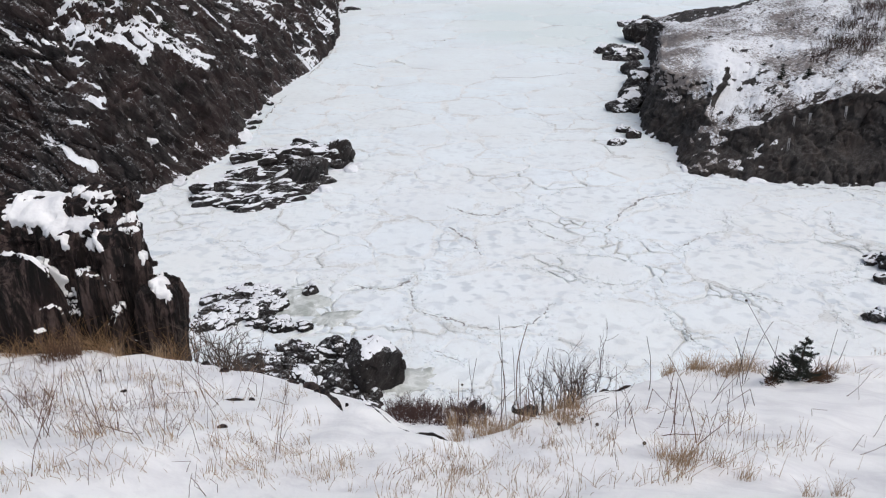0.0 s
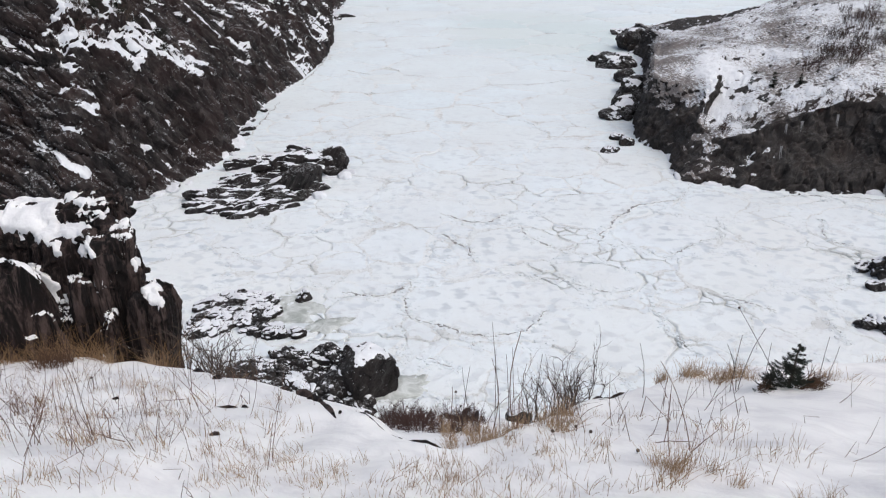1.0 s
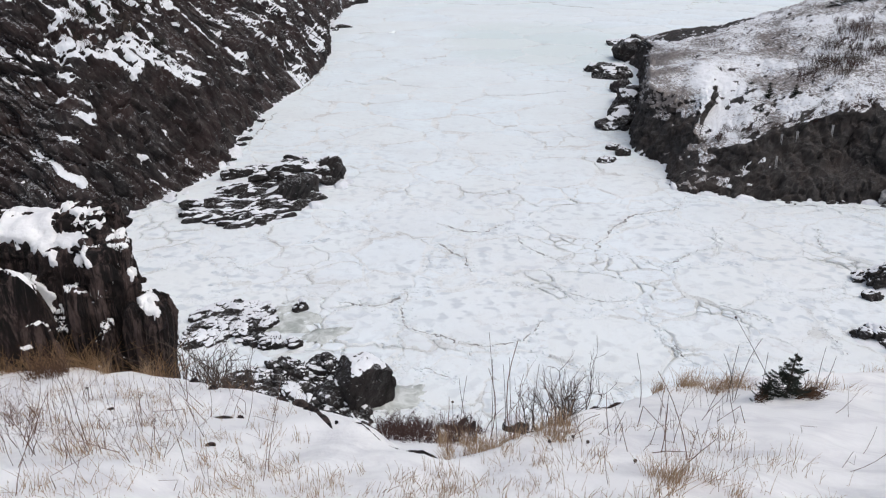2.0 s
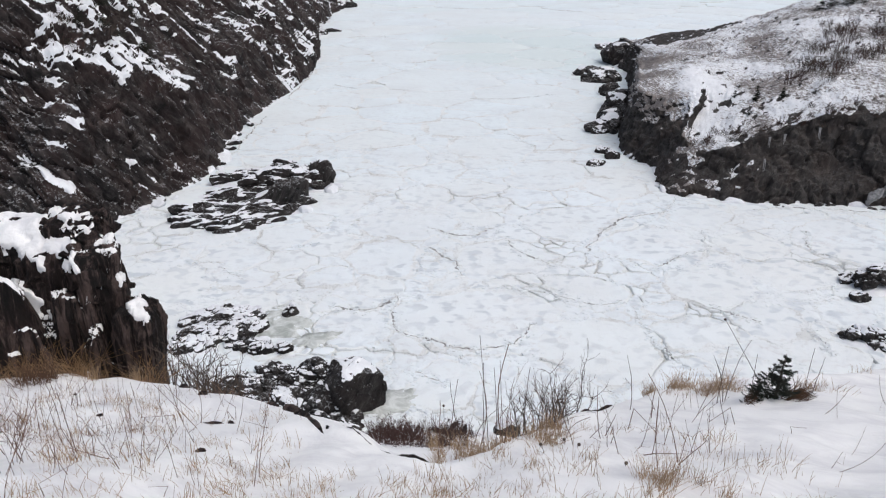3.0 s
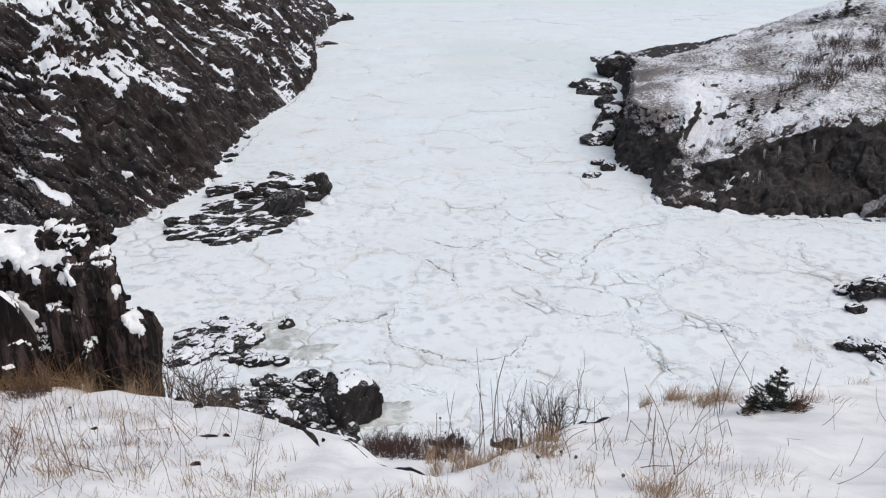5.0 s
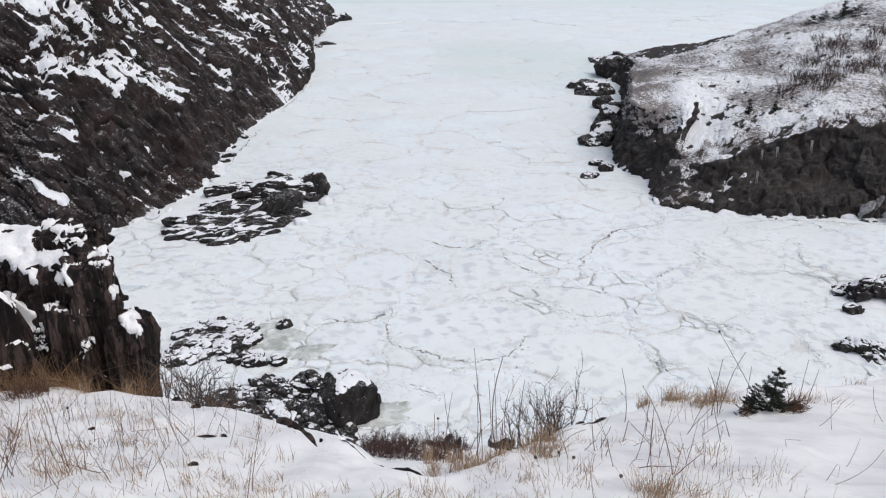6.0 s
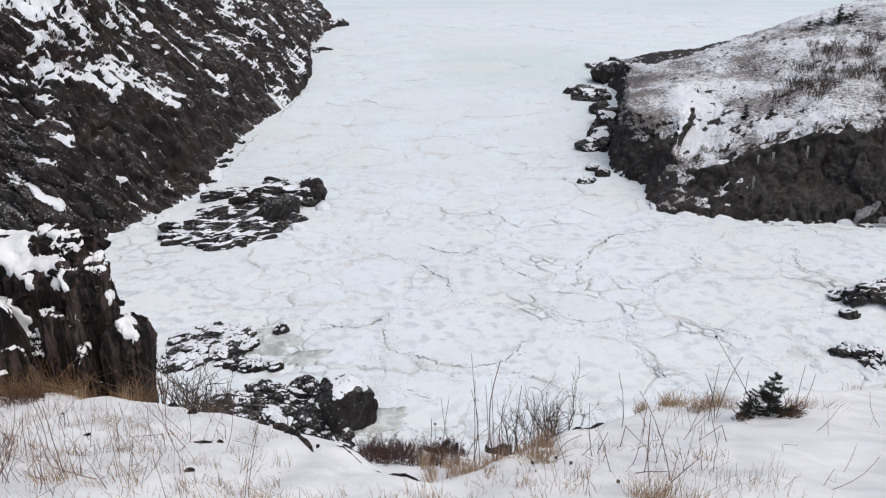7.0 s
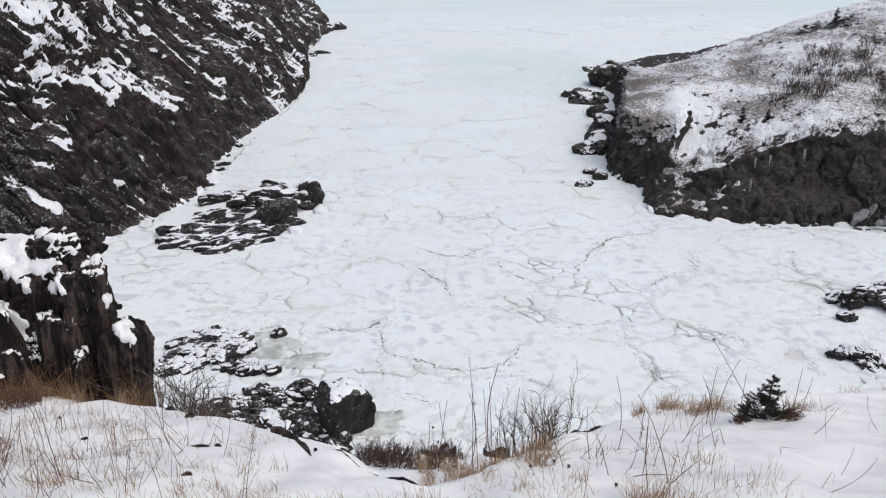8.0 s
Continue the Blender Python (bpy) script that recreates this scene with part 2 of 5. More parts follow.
# ---------------------------------------------------------------- mesh helpers
def mesh_of(name, verts, faces, material, smoothed=True):
    me = bpy.data.meshes.new(name)
    faces = faces.tolist() if hasattr(faces, "tolist") else [list(q) for q in faces]
    me.from_pydata(np.asarray(verts, float).tolist(), [], faces)
    me.materials.append(material)
    if smoothed:
        me.polygons.foreach_set("use_smooth", np.ones(len(me.polygons), bool))
    me.update()
    return me


def part(name, data, parent, label="", at=None):
    ob = new(name, data)
    ob.parent = parent
    if at is not None:
        ob.matrix_basis = at
    return tagged(ob, label)


def spline(points, n):
    """n places along a smooth curve through the points."""
    p = np.asarray(points, float)
    t = np.linspace(0, len(p) - 1, n)
    i = np.minimum(t.astype(int), len(p) - 2)
    w = (t - i)[:, None]
    a, b, c, d = p[np.maximum(i - 1, 0)], p[i], p[i + 1], p[np.minimum(i + 2, len(p) - 1)]
    return 0.5 * (2 * b + (c - a) * w + (2 * a - 5 * b + 4 * c - d) * w**2 + (3 * b - a - 3 * c + d) * w**3)


def loft(curves, nu, rows):
    lines = [spline(c, nu) for c in curves]
    grid = [lines[0][None]]
    for a, b, n in zip(lines, lines[1:], rows):
        w = np.linspace(0, 1, n + 1)[1:, None, None]
        grid.append(a[None] * (1 - w) + b[None] * w)
    return np.concatenate(grid)


def grid_faces(nv, nu):
    i = np.arange(nv * nu).reshape(nv, nu)
    return np.stack([i[:-1, :-1], i[:-1, 1:], i[1:, 1:], i[1:, :-1]], -1).reshape(-1, 4)


def normals(v, f):
    n = np.zeros_like(v)
    fn = np.cross(v[f[:, 2]] - v[f[:, 0]], v[f[:, -1]] - v[f[:, 1]])
    for k in range(f.shape[1]):
        np.add.at(n, f[:, k], fn)
    return n / np.maximum(np.linalg.norm(n, axis=1, keepdims=True), 1e-9)


def soften(n, f, times):
    """Normals evened out over their neighbours."""
    for _ in range(times):
        m = n[f].mean(1)
        acc = np.zeros_like(n)
        for k in range(f.shape[1]):
            np.add.at(acc, f[:, k], m)
        n = acc / np.maximum(np.linalg.norm(acc, axis=1, keepdims=True), 1e-9)
    return n


def even_out(v, f, times):
    """Places evened out over their neighbours."""
    for _ in range(times):
        m = v[f].mean(1)
        acc, num = np.zeros_like(v), np.zeros(len(v))
        for k in range(f.shape[1]):
            np.add.at(acc, f[:, k], m)
            np.add.at(num, f[:, k], 1)
        v = acc / np.maximum(num, 1)[:, None]
    return v


def snow_cover(v, f, cut, thick, freq, seed, extra=None, even=1, chance=0.35, steep=None, lean=1.0):
    """Snow that lies on the gentle parts of a rock: a skin of its own, thick in the middle and running out at its rim."""
    n = soften(normals(v, f), f, even)
    mask = lean * (n[:, 2] - cut) + chance * fbm(v, freq, 4, seed)
    if extra is not None:
        mask = mask + extra
    h = thick * np.clip(mask / 0.3, -0.5, 1)
    sv = v + (0.5 * n + np.array([0, 0, 0.5])) * h[:, None]
    fn = np.cross(v[f[:, 2]] - v[f[:, 0]], v[f[:, -1]] - v[f[:, 1]])
    flat = fn[:, 2] / np.maximum(np.linalg.norm(fn, axis=1), 1e-9)
    keep = (mask[f] > -0.06).any(1) & (flat > (min(0.45, cut - 0.1) if steep is None else steep))
    used = np.unique(f[keep])
    remap = np.full(len(v), -1)
    remap[used] = np.arange(len(used))
    return sv[used], remap[f[keep]]


def rocky(name, v, f, rock, label, category, snow=None, snow_mat=None, kind="", group="", crisp=38):
    """A rock thing with its snow as a part."""
    ob = tagged(new(name, mesh_of(name, v, f, rock)), label, category, group, kind)
    ob.data.set_sharp_from_angle(angle=radians(crisp))
    if snow:
        lay_snow(ob, *snow_cover(v, f, *snow), snow_mat or SNOW)
    return ob


def lay_snow(ob, v, f, material, label="thin white snow on the ledges", most=60):
    """Each patch of snow that one could point at is a part; the specks stay together."""
    if len(f) < 5:
        return
    mark = np.arange(len(v))
    while True:  # islands: every vertex takes the least mark among its neighbours
        low = mark[f].min(1)
        nxt = mark.copy()
        for k in range(f.shape[1]):
            np.minimum.at(nxt, f[:, k], low)
        nxt = nxt[nxt]
        if (nxt == mark).all():
            break
        mark = nxt
    own = mark[f[:, 0]]
    ids, count = np.unique(own, return_counts=True)
    big = [i for i in ids[np.argsort(-count)][:most] if (own == i).sum() > 60]

    def put(pick, name, kind=""):
        used = np.unique(f[pick])
        remap = np.full(len(v), -1)
        remap[used] = np.arange(len(used))
        tagged(part(name, mesh_of(name, v[used], remap[f[pick]], material), ob, label), kind=kind)

    for i in big:
        put(own == i, "snow_patch")
    rest = ~np.isin(own, big)
    if rest.any():
        put(rest, "snow_specks", "stuff")


def cleft_snow(ob, spots, seed):
    """Snow caught in the clefts of a rock's front, which leans back. spots: x, z at the foot line, half width, half height, lean in degrees."""
    v = np.array([q.co[:] for q in ob.data.vertices])
    f = np.array([q.vertices[:] for q in ob.data.polygons])
    wob = v + 0.11 * np.stack([fbm(v, 5, 3, seed), 0 * v[:, 0], fbm(v, 5, 3, seed + 4)], 1)
    extra = np.zeros(len(v))
    for x, z, a, b, lean in spots:
        c, s = math.cos(radians(lean)), math.sin(radians(lean))
        dx, dz = wob[:, 0] + 0.6 * (v[:, 1] - 9.3) - x, wob[:, 2] + 0.43 * (v[:, 1] - 9.3) - z
        extra = np.maximum(extra, 2.2 * np.exp(-(((dx * c - dz * s) / a) ** 2 + ((dx * s + dz * c) / b) ** 2)))
    v = even_out(v, f, 9)
    n = normals(v, f)
    extra = extra * (n[:, 1] < 0.6) + 0.5 * np.minimum(n[:, 2], 0)
    lay_snow(ob, *snow_cover(v, f, 1.6, 0.075, 3.0, seed + 8, extra, 2, 0.3, -1.0), SNOW_NEAR, "snow caught in a cleft")


def saw(s):
    """A ledge profile: slow rise, quick fall, in 0..1."""
    k = s - np.floor(s)
    return np.where(k < 0.72, k / 0.72, (1 - k) / 0.28)


def reef(name, blobs, cell, strata, rock, label, category, snow, seed, sink=0.5, base=0.0, rough=0.25, group="", bare=0.7):
    """Low rocks that stand out of the ice: humps cut by tilted beds. blobs: x, y, half length, half width, turn, height."""
    b = np.array(blobs, float)
    reach = b[:, 2:4].max(1) * 1.25
    x0, x1 = (b[:, 0] - reach).min(), (b[:, 0] + reach).max()
    y0, y1 = (b[:, 1] - reach).min(), (b[:, 1] + reach).max()
    nx, ny = int((x1 - x0) / cell) + 2, int((y1 - y0) / cell) + 2
    gx, gy = np.meshgrid(np.linspace(x0, x1, nx), np.linspace(y0, y1, ny))
    p = np.stack([gx.ravel(), gy.ravel(), 0 * gx.ravel()], 1)
    wob = 0.35 * np.stack([fbm(p, 0.7, 3, seed), fbm(p, 0.7, 3, seed + 9)], 1) * min(1.0, reach.max() / 2)
    z = np.full(len(p), -sink)
    for bx, by, la, lb, turn, h in b:
        c, s = math.cos(radians(turn)), math.sin(radians(turn))
        dx, dy = p[:, 0] + wob[:, 0] - bx, p[:, 1] + wob[:, 1] - by
        u, w = (dx * c + dy * s) / la, (-dx * s + dy * c) / lb
        d = (np.abs(u) ** 2.6 + np.abs(w) ** 2.6) ** (1 / 2.6)
        z = np.maximum(z, (h + sink) * np.clip(1.25 * (1 - d**3), -0.2, 1) - sink)
    turn, period, amp = strata
    c, s = math.cos(radians(turn)), math.sin(radians(turn))
    along = (p[:, 0] * c + p[:, 1] * s) + 0.5 * fbm(p, 0.5, 3, seed + 3)
    lift = smooth(-sink, 0.4, z)
    z = z + lift * (amp * (saw(along / period) - 0.5) + 0.45 * amp * (saw(along / period * 2.7 + 0.3) - 0.5))
    bend = np.stack([p[:, 0] * c + p[:, 1] * s, (p[:, 1] * c - p[:, 0] * s) * 0.45, 0 * z], 1) + 0.12 * fbm(p, 2.0, 2, seed + 4)[:, None]
    chip, joint = blocks(bend, 1.5, seed + 7)
    fine, crack = blocks(bend, 4.2, seed + 8)
    seam = (1 - smooth(0.0, 0.13, joint)) + 0.5 * (1 - smooth(0.0, 0.16, crack))
    z = z + lift * rough * (ridged(p, 1.1, 4, seed + 5) * 0.35 + 0.75 * chip + 0.28 * fine - 0.6 * seam)
    p[:, 2] = base + z
    f = grid_faces(ny, nx)
    f = f[(p[f][:, :, 2] > base - sink * 0.9).any(1)]
    used = np.unique(f)
    remap = np.full(len(p), -1)
    remap[used] = np.arange(len(used))
    return rocky(name, p[used], remap[f], rock, label, category, (*snow, -bare * seam[used]), group=group)


def ball(level):
    bm = bmesh.new()
    bmesh.ops.create_icosphere(bm, subdivisions=level, radius=1)
    v = np.array([q.co[:] for q in bm.verts])
    f = np.array([[q.index for q in t.verts] for t in bm.faces])
    bm.free()
    return v, f


BALLS = {k: ball(k) for k in (3, 4, 5, 6)}


def boulder(name, at, size, turn, seed, rock, label, category, snow=None, level=4, cuts=14, rough=0.1, power=2.0, grain=(1, 1, 1), group="", tip=0.0, snow_mat=None):
    """A broken block of rock: a ball cut by chance planes, then roughened. snow: cut, thickness."""
    v, f = BALLS[level]
    rng = np.random.default_rng(seed)
    v = v / (np.abs(v) ** power).sum(1, keepdims=True) ** (1 / power)
    for _ in range(cuts):
        d = rng.normal(size=3)
        d /= np.linalg.norm(d)
        over = np.maximum(v @ d - rng.uniform(0.62, 0.95), 0)
        v = v - over[:, None] * d * 0.95
    v = v * np.array(size)
    big = max(size)
    n = normals(v, f)
    g = v * np.array(grain)
    chip, joint = blocks(g, 2.2 / big, seed + 7)
    fine, _ = blocks(g, 6.5 / big, seed + 8)
    v = v + n * (rough * big * (0.45 * ridged(g, 1.6 / big, 5, seed, 0.55) + 0.8 * chip + 0.35 * fine - 0.2 * (1 - smooth(0, 0.08, joint))))[:, None]
    m = np.array(pose(*at, 0, tip, turn))
    v = v @ m[:3, :3].T + m[:3, 3]
    return rocky(name, v, f, rock, label, category, (snow[0], snow[1], 1.6 / big, seed + 2) if snow else None, snow_mat, group=group)


def broken_ledge(name, blobs, turn, dip, piece, count, rock, label, category, seed, apron=0.22, cut=0.72, thick=0.05):
    """Ribs of bedded rock that stick out of a low snowy hump. blobs: x, y, half length, half width, turn, height; piece: half sizes of a rib."""
    rng = np.random.default_rng(seed)
    b = np.array(blobs, float)
    share = b[:, 2] * b[:, 3]
    vs, fs, total = [], [], 0
    for i, (bx, by, la, lb, bt, h) in enumerate(b):
        c, s = math.cos(radians(bt)), math.sin(radians(bt))
        for _ in range(max(3, int(count * share[i] / share.sum()))):
            r, a = math.sqrt(rng.random()), rng.uniform(0, 2 * math.pi)
            u, w = 0.85 * r * math.cos(a) * la, 0.85 * r * math.sin(a) * lb
            x, y = bx + u * c - w * s, by + u * s + w * c
            size = np.array(piece) * rng.uniform(0.5, 1.35, 3)
            z = h * (1 - 0.7 * r * r) - 0.35 * size[2]
            v, f = BALLS[4]
            v = v / (np.abs(v) ** 3.2).sum(1, keepdims=True) ** (1 / 3.2)
            for _ in range(9):
                d = rng.normal(size=3)
                d /= np.linalg.norm(d)
                v = v - (np.maximum(v @ d - rng.uniform(0.6, 0.95), 0) * 0.97)[:, None] * d
            v = v * size
            n = normals(v, f)
            chip, _ = blocks(v * np.array([0.5, 1, 1.6]) + 31 * total, 2.6, seed)
            v = v + n * (0.055 * chip + 0.03 * ridged(v + 7 * total, 4.0, 3, seed + 3))[:, None]
            m = np.array(pose(x, y, z, dip + rng.normal(0, 7), rng.normal(0, 8), turn + rng.normal(0, 12)))
            fs.append(f + total)
            vs.append(v @ m[:3, :3].T + m[:3, 3])
            total += len(v)
    v, f = np.concatenate(vs), np.concatenate(fs)
    at = Vector((b[0, 0], b[0, 1], 0))
    ob = tagged(new(name), label, category)
    ob.location = at
    home = Matrix.Translation(at).inverted()
    for k, (rv, rf) in enumerate(zip(vs, fs)):
        part("rib", mesh_of("rib", rv, rf - rf.min(), rock), ob).matrix_parent_inverse = home
    sv, sf = snow_cover(v, f, cut, thick, 1.3, seed + 5, None, 0, 0.4)
    specks = tagged(part("snow_specks", mesh_of("snow_specks", sv, sf, SNOW), ob, "thin white snow on the ribs"), kind="stuff")
    specks.matrix_parent_inverse = home
    # the snow between the ribs
    reach = b[:, 2:4].max(1) * 1.3
    xs = np.arange((b[:, 0] - reach).min(), (b[:, 0] + reach).max(), 0.12)
    ys = np.arange((b[:, 1] - reach).min(), (b[:, 1] + reach).max(), 0.12)
    gx, gy = np.meshgrid(xs, ys)
    p = np.stack([gx.ravel(), gy.ravel(), 0 * gx.ravel()], 1)
    z = np.full(len(p), -0.4)
    for bx, by, la, lb, bt, h in b:
        c, s = math.cos(radians(bt)), math.sin(radians(bt))
        dx, dy = p[:, 0] - bx + 0.2 * vnoise(p, seed + 7), p[:, 1] - by + 0.2 * vnoise(p, seed + 8)
        d = np.hypot((dx * c + dy * s) / (la * 1.12), (-dx * s + dy * c) / (lb * 1.15))
        z = np.maximum(z, (apron + 0.3 * h) * np.clip(1.3 * (1 - d**2), -1, 1))
    p[:, 2] = z + 0.06 * fbm(p, 1.4, 3, seed + 9)
    q = grid_faces(len(ys), len(xs))
    q = q[(p[q][:, :, 2] > -0.2).any(1)]
    used = np.unique(q)
    remap = np.full(len(p), -1)
    remap[used] = np.arange(len(used))
    part("snow_apron", mesh_of("snow_apron", p[used], remap[q], SNOW), ob, "low white snow bank between the ribs").matrix_parent_inverse = home
    return ob


class Sticks:
    """Gathers thin tapered stems into one mesh."""

    def __init__(self):
        self.v, self.f, self.t, self.count = [], [], [], 0

    def add(self, path, r0, r1, sides=3):
        p = np.asarray(path, float)
        n = len(p)
        t = np.gradient(p, axis=0)
        a = np.cross(t, [0.31, 0.95, 0.05])
        a /= np.maximum(np.linalg.norm(a, axis=1, keepdims=True), 1e-9)
        b = np.cross(t, a)
        b /= np.maximum(np.linalg.norm(b, axis=1, keepdims=True), 1e-9)
        r = np.linspace(r0, r1, n)[:, None]
        ang = np.arange(sides) * 2 * math.pi / sides
        self.v.append(np.stack([p + r * (math.cos(k) * a + math.sin(k) * b) for k in ang], 1).reshape(-1, 3))
        q = np.arange(n - 1)[:, None] * sides
        k = np.arange(sides)[None]
        j = (k + 1) % sides
        self.f.append(self.count + np.stack([q + k, q + j, q + sides + j, q + sides + k], -1).reshape(-1, 4))
        self.count += n * sides

    def needles(self, start, end, r0, r1):
        """Many short straight prisms at once."""
        p, e = np.asarray(start, float), np.asarray(end, float)
        t = e - p
        a = np.cross(t, [0.31, 0.95, 0.05])
        a /= np.maximum(np.linalg.norm(a, axis=1, keepdims=True), 1e-9)
        b = np.cross(t, a)
        b /= np.maximum(np.linalg.norm(b, axis=1, keepdims=True), 1e-9)
        ring = [math.cos(k) * a + math.sin(k) * b for k in (0, 2.094, 4.189)]
        self.v.append(np.stack([p + r0 * c for c in ring] + [e + r1 * c for c in ring], 1).reshape(-1, 3))
        q = np.array([(0, 1, 4, 3), (1, 2, 5, 4), (2, 0, 3, 5)])
        self.f.append((self.count + 6 * np.arange(len(p))[:, None, None] + q[None]).reshape(-1, 4))
        self.count += 6 * len(p)

    def bead(self, at, r):
        v, f = BALLS[3]
        self.v.append(v * r + at)
        self.t.append(f + self.count)
        self.count += len(v)

    def mesh(self, name, material):
        faces = np.concatenate(self.f).tolist()
        for t in self.t:
            faces += t.tolist()
        return mesh_of(name, np.concatenate(self.v), faces, material, False)


# ---------------------------------------------------------------- sea ice: one sheet to the horizon, floes frozen into it
def ice_sheet():
    xs = np.concatenate([[-3000, -1200, -500, -220], np.linspace(-120, 120, 61), [220, 500, 1200, 3000]])
    ys = np.concatenate([[-800, -200, -40], np.linspace(0, 300, 76), [420, 600, 900, 1500, 2500, 4200]])
    gx, gy = np.meshgrid(xs, ys)
    p = np.stack([gx.ravel(), gy.ravel(), 0 * gx.ravel()], 1)
    p[:, 2] = -0.07 + 0.02 * fbm(p, 0.3, 2, 40)
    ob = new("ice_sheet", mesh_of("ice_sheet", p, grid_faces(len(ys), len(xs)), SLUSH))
    return tagged(ob, "frozen bay of grey slush between white floes", "sea ice", "", "structure")


# the large floes: x, y, radius
FLOES = [
    (1.09, 35.9, 4.3), (-5.3, 35.0, 2.1), (-4.6, 43.9, 2.7), (-7.9, 41.0, 1.6), (-2.1, 61.8, 3.0), (3.5, 69.6, 4.0), (12.6, 46.6, 3.7),
    (7.3, 33.3, 3.2), (15.0, 40.3, 3.3), (12.5, 34.7, 2.2), (-16.5, 40.7, 2.7), (-14.3, 44.8, 2.6), (3.4, 43.9, 3.2), (26.1, 46.6, 3.6),
    (8.7, 50.7, 3.7), (7.5, 39.5, 2.3), (-3.3, 49.6, 3.2), (-11.8, 48.0, 2.2), (7.9, 61.0, 3.8), (-0.6, 29.5, 1.9), (16.7, 36.5, 2.4),
    (-7.9, 71.5, 3.3), (-5.2, 83.1, 4.4), (-1.8, 102.0, 7.5), (9.0, 93.0, 6.0), (20.6, 42.2, 2.3), (19.4, 46.6, 2.4), (8.9, 80.5, 3.7),
]


def scatter_floes():
    rng = np.random.default_rng(7)
    s = [tuple(f) for f in FLOES]
    px, py, pr = (list(k) for k in zip(*s))
    stages = [(6.0, 125, 230, 260), (4.5, 75, 170, 700), (2.6, 50, 120, 700), (1.7, 30, 115, 1500), (1.0, 24, 75, 2600), (0.6, 24, 62, 5200), (0.38, 24, 50, 5200)]
    for r, ya, yb, tries in stages:
        for _ in range(tries):
            y = rng.uniform(ya, yb)
            x = rng.uniform(-1, 1) * (0.62 * y + 6)
            if x < -34 or x > 46 + (50 if y > 115 else 0):
                continue
            q = r * rng.uniform(0.7, 1.2)
            d = np.hypot(np.array(px) - x, np.array(py) - y)
            if (d > 0.86 * (np.array(pr) + q)).all():
                px.append(x), py.append(y), pr.append(q)
    return np.array(px), np.array(py), np.array(pr)


def clip_cell(poly, nx, ny, c):
    out = []
    for i in range(len(poly)):
        a, b = poly[i - 1], poly[i]
        da, db = a[0] * nx + a[1] * ny - c, b[0] * nx + b[1] * ny - c
        if da * db < 0:
            k = da / (da - db)
            out.append((a[0] + (b[0] - a[0]) * k, a[1] + (b[1] - a[1]) * k))
        if db <= 0:
            out.append(b)
    return out


def floe_outline(i, X, Y, R):
    x, y, r = X[i], Y[i], R[i]
    h = 2.1 * r + 0.4
    poly = [(x + h * math.cos(a), y + h * math.sin(a)) for a in np.linspace(0, 2 * math.pi, 15)[:-1]]
    d = np.hypot(X - x, Y - y)
    for j in np.argsort(d)[1:34]:
        if d[j] > 2.4 * r + 2.4 * R[j] + 1:
            continue
        nx, ny = (X[j] - x) / d[j], (Y[j] - y) / d[j]
        off = (d[j] ** 2 + r * r - R[j] ** 2) / (2 * d[j])
        poly = clip_cell(poly, nx, ny, nx * x + ny * y + off)
        if len(poly) < 3:
            return None
    step = max(0.13, 0.05 * r)
    ring = []
    for k in range(len(poly)):
        a, b = np.array(poly[k - 1]), np.array(poly[k])
        n = max(1, int(np.linalg.norm(b - a) / step))
        ring += [a + (b - a) * t / n for t in range(n)]
    ring = np.array(ring)
    ring = 0.5 * ring + 0.25 * (np.roll(ring, 1, 0) + np.roll(ring, -1, 0))
    return ring if len(ring) > 5 else None


def warp(q):
    """Bends the plane, so that neighbouring floes keep their shared edge and lose the straight one."""
    flat = np.column_stack([q, np.zeros(len(q))])
    w = 0.75 * np.column_stack([fbm(flat, 0.22, 2, 50), fbm(flat, 0.22, 2, 60)])
    w += 0.26 * np.column_stack([fbm(flat, 0.9, 3, 52), fbm(flat, 0.9, 3, 62)])
    return q + w + 0.085 * np.column_stack([fbm(flat, 3.2, 3, 70), fbm(flat, 3.2, 3, 80)])


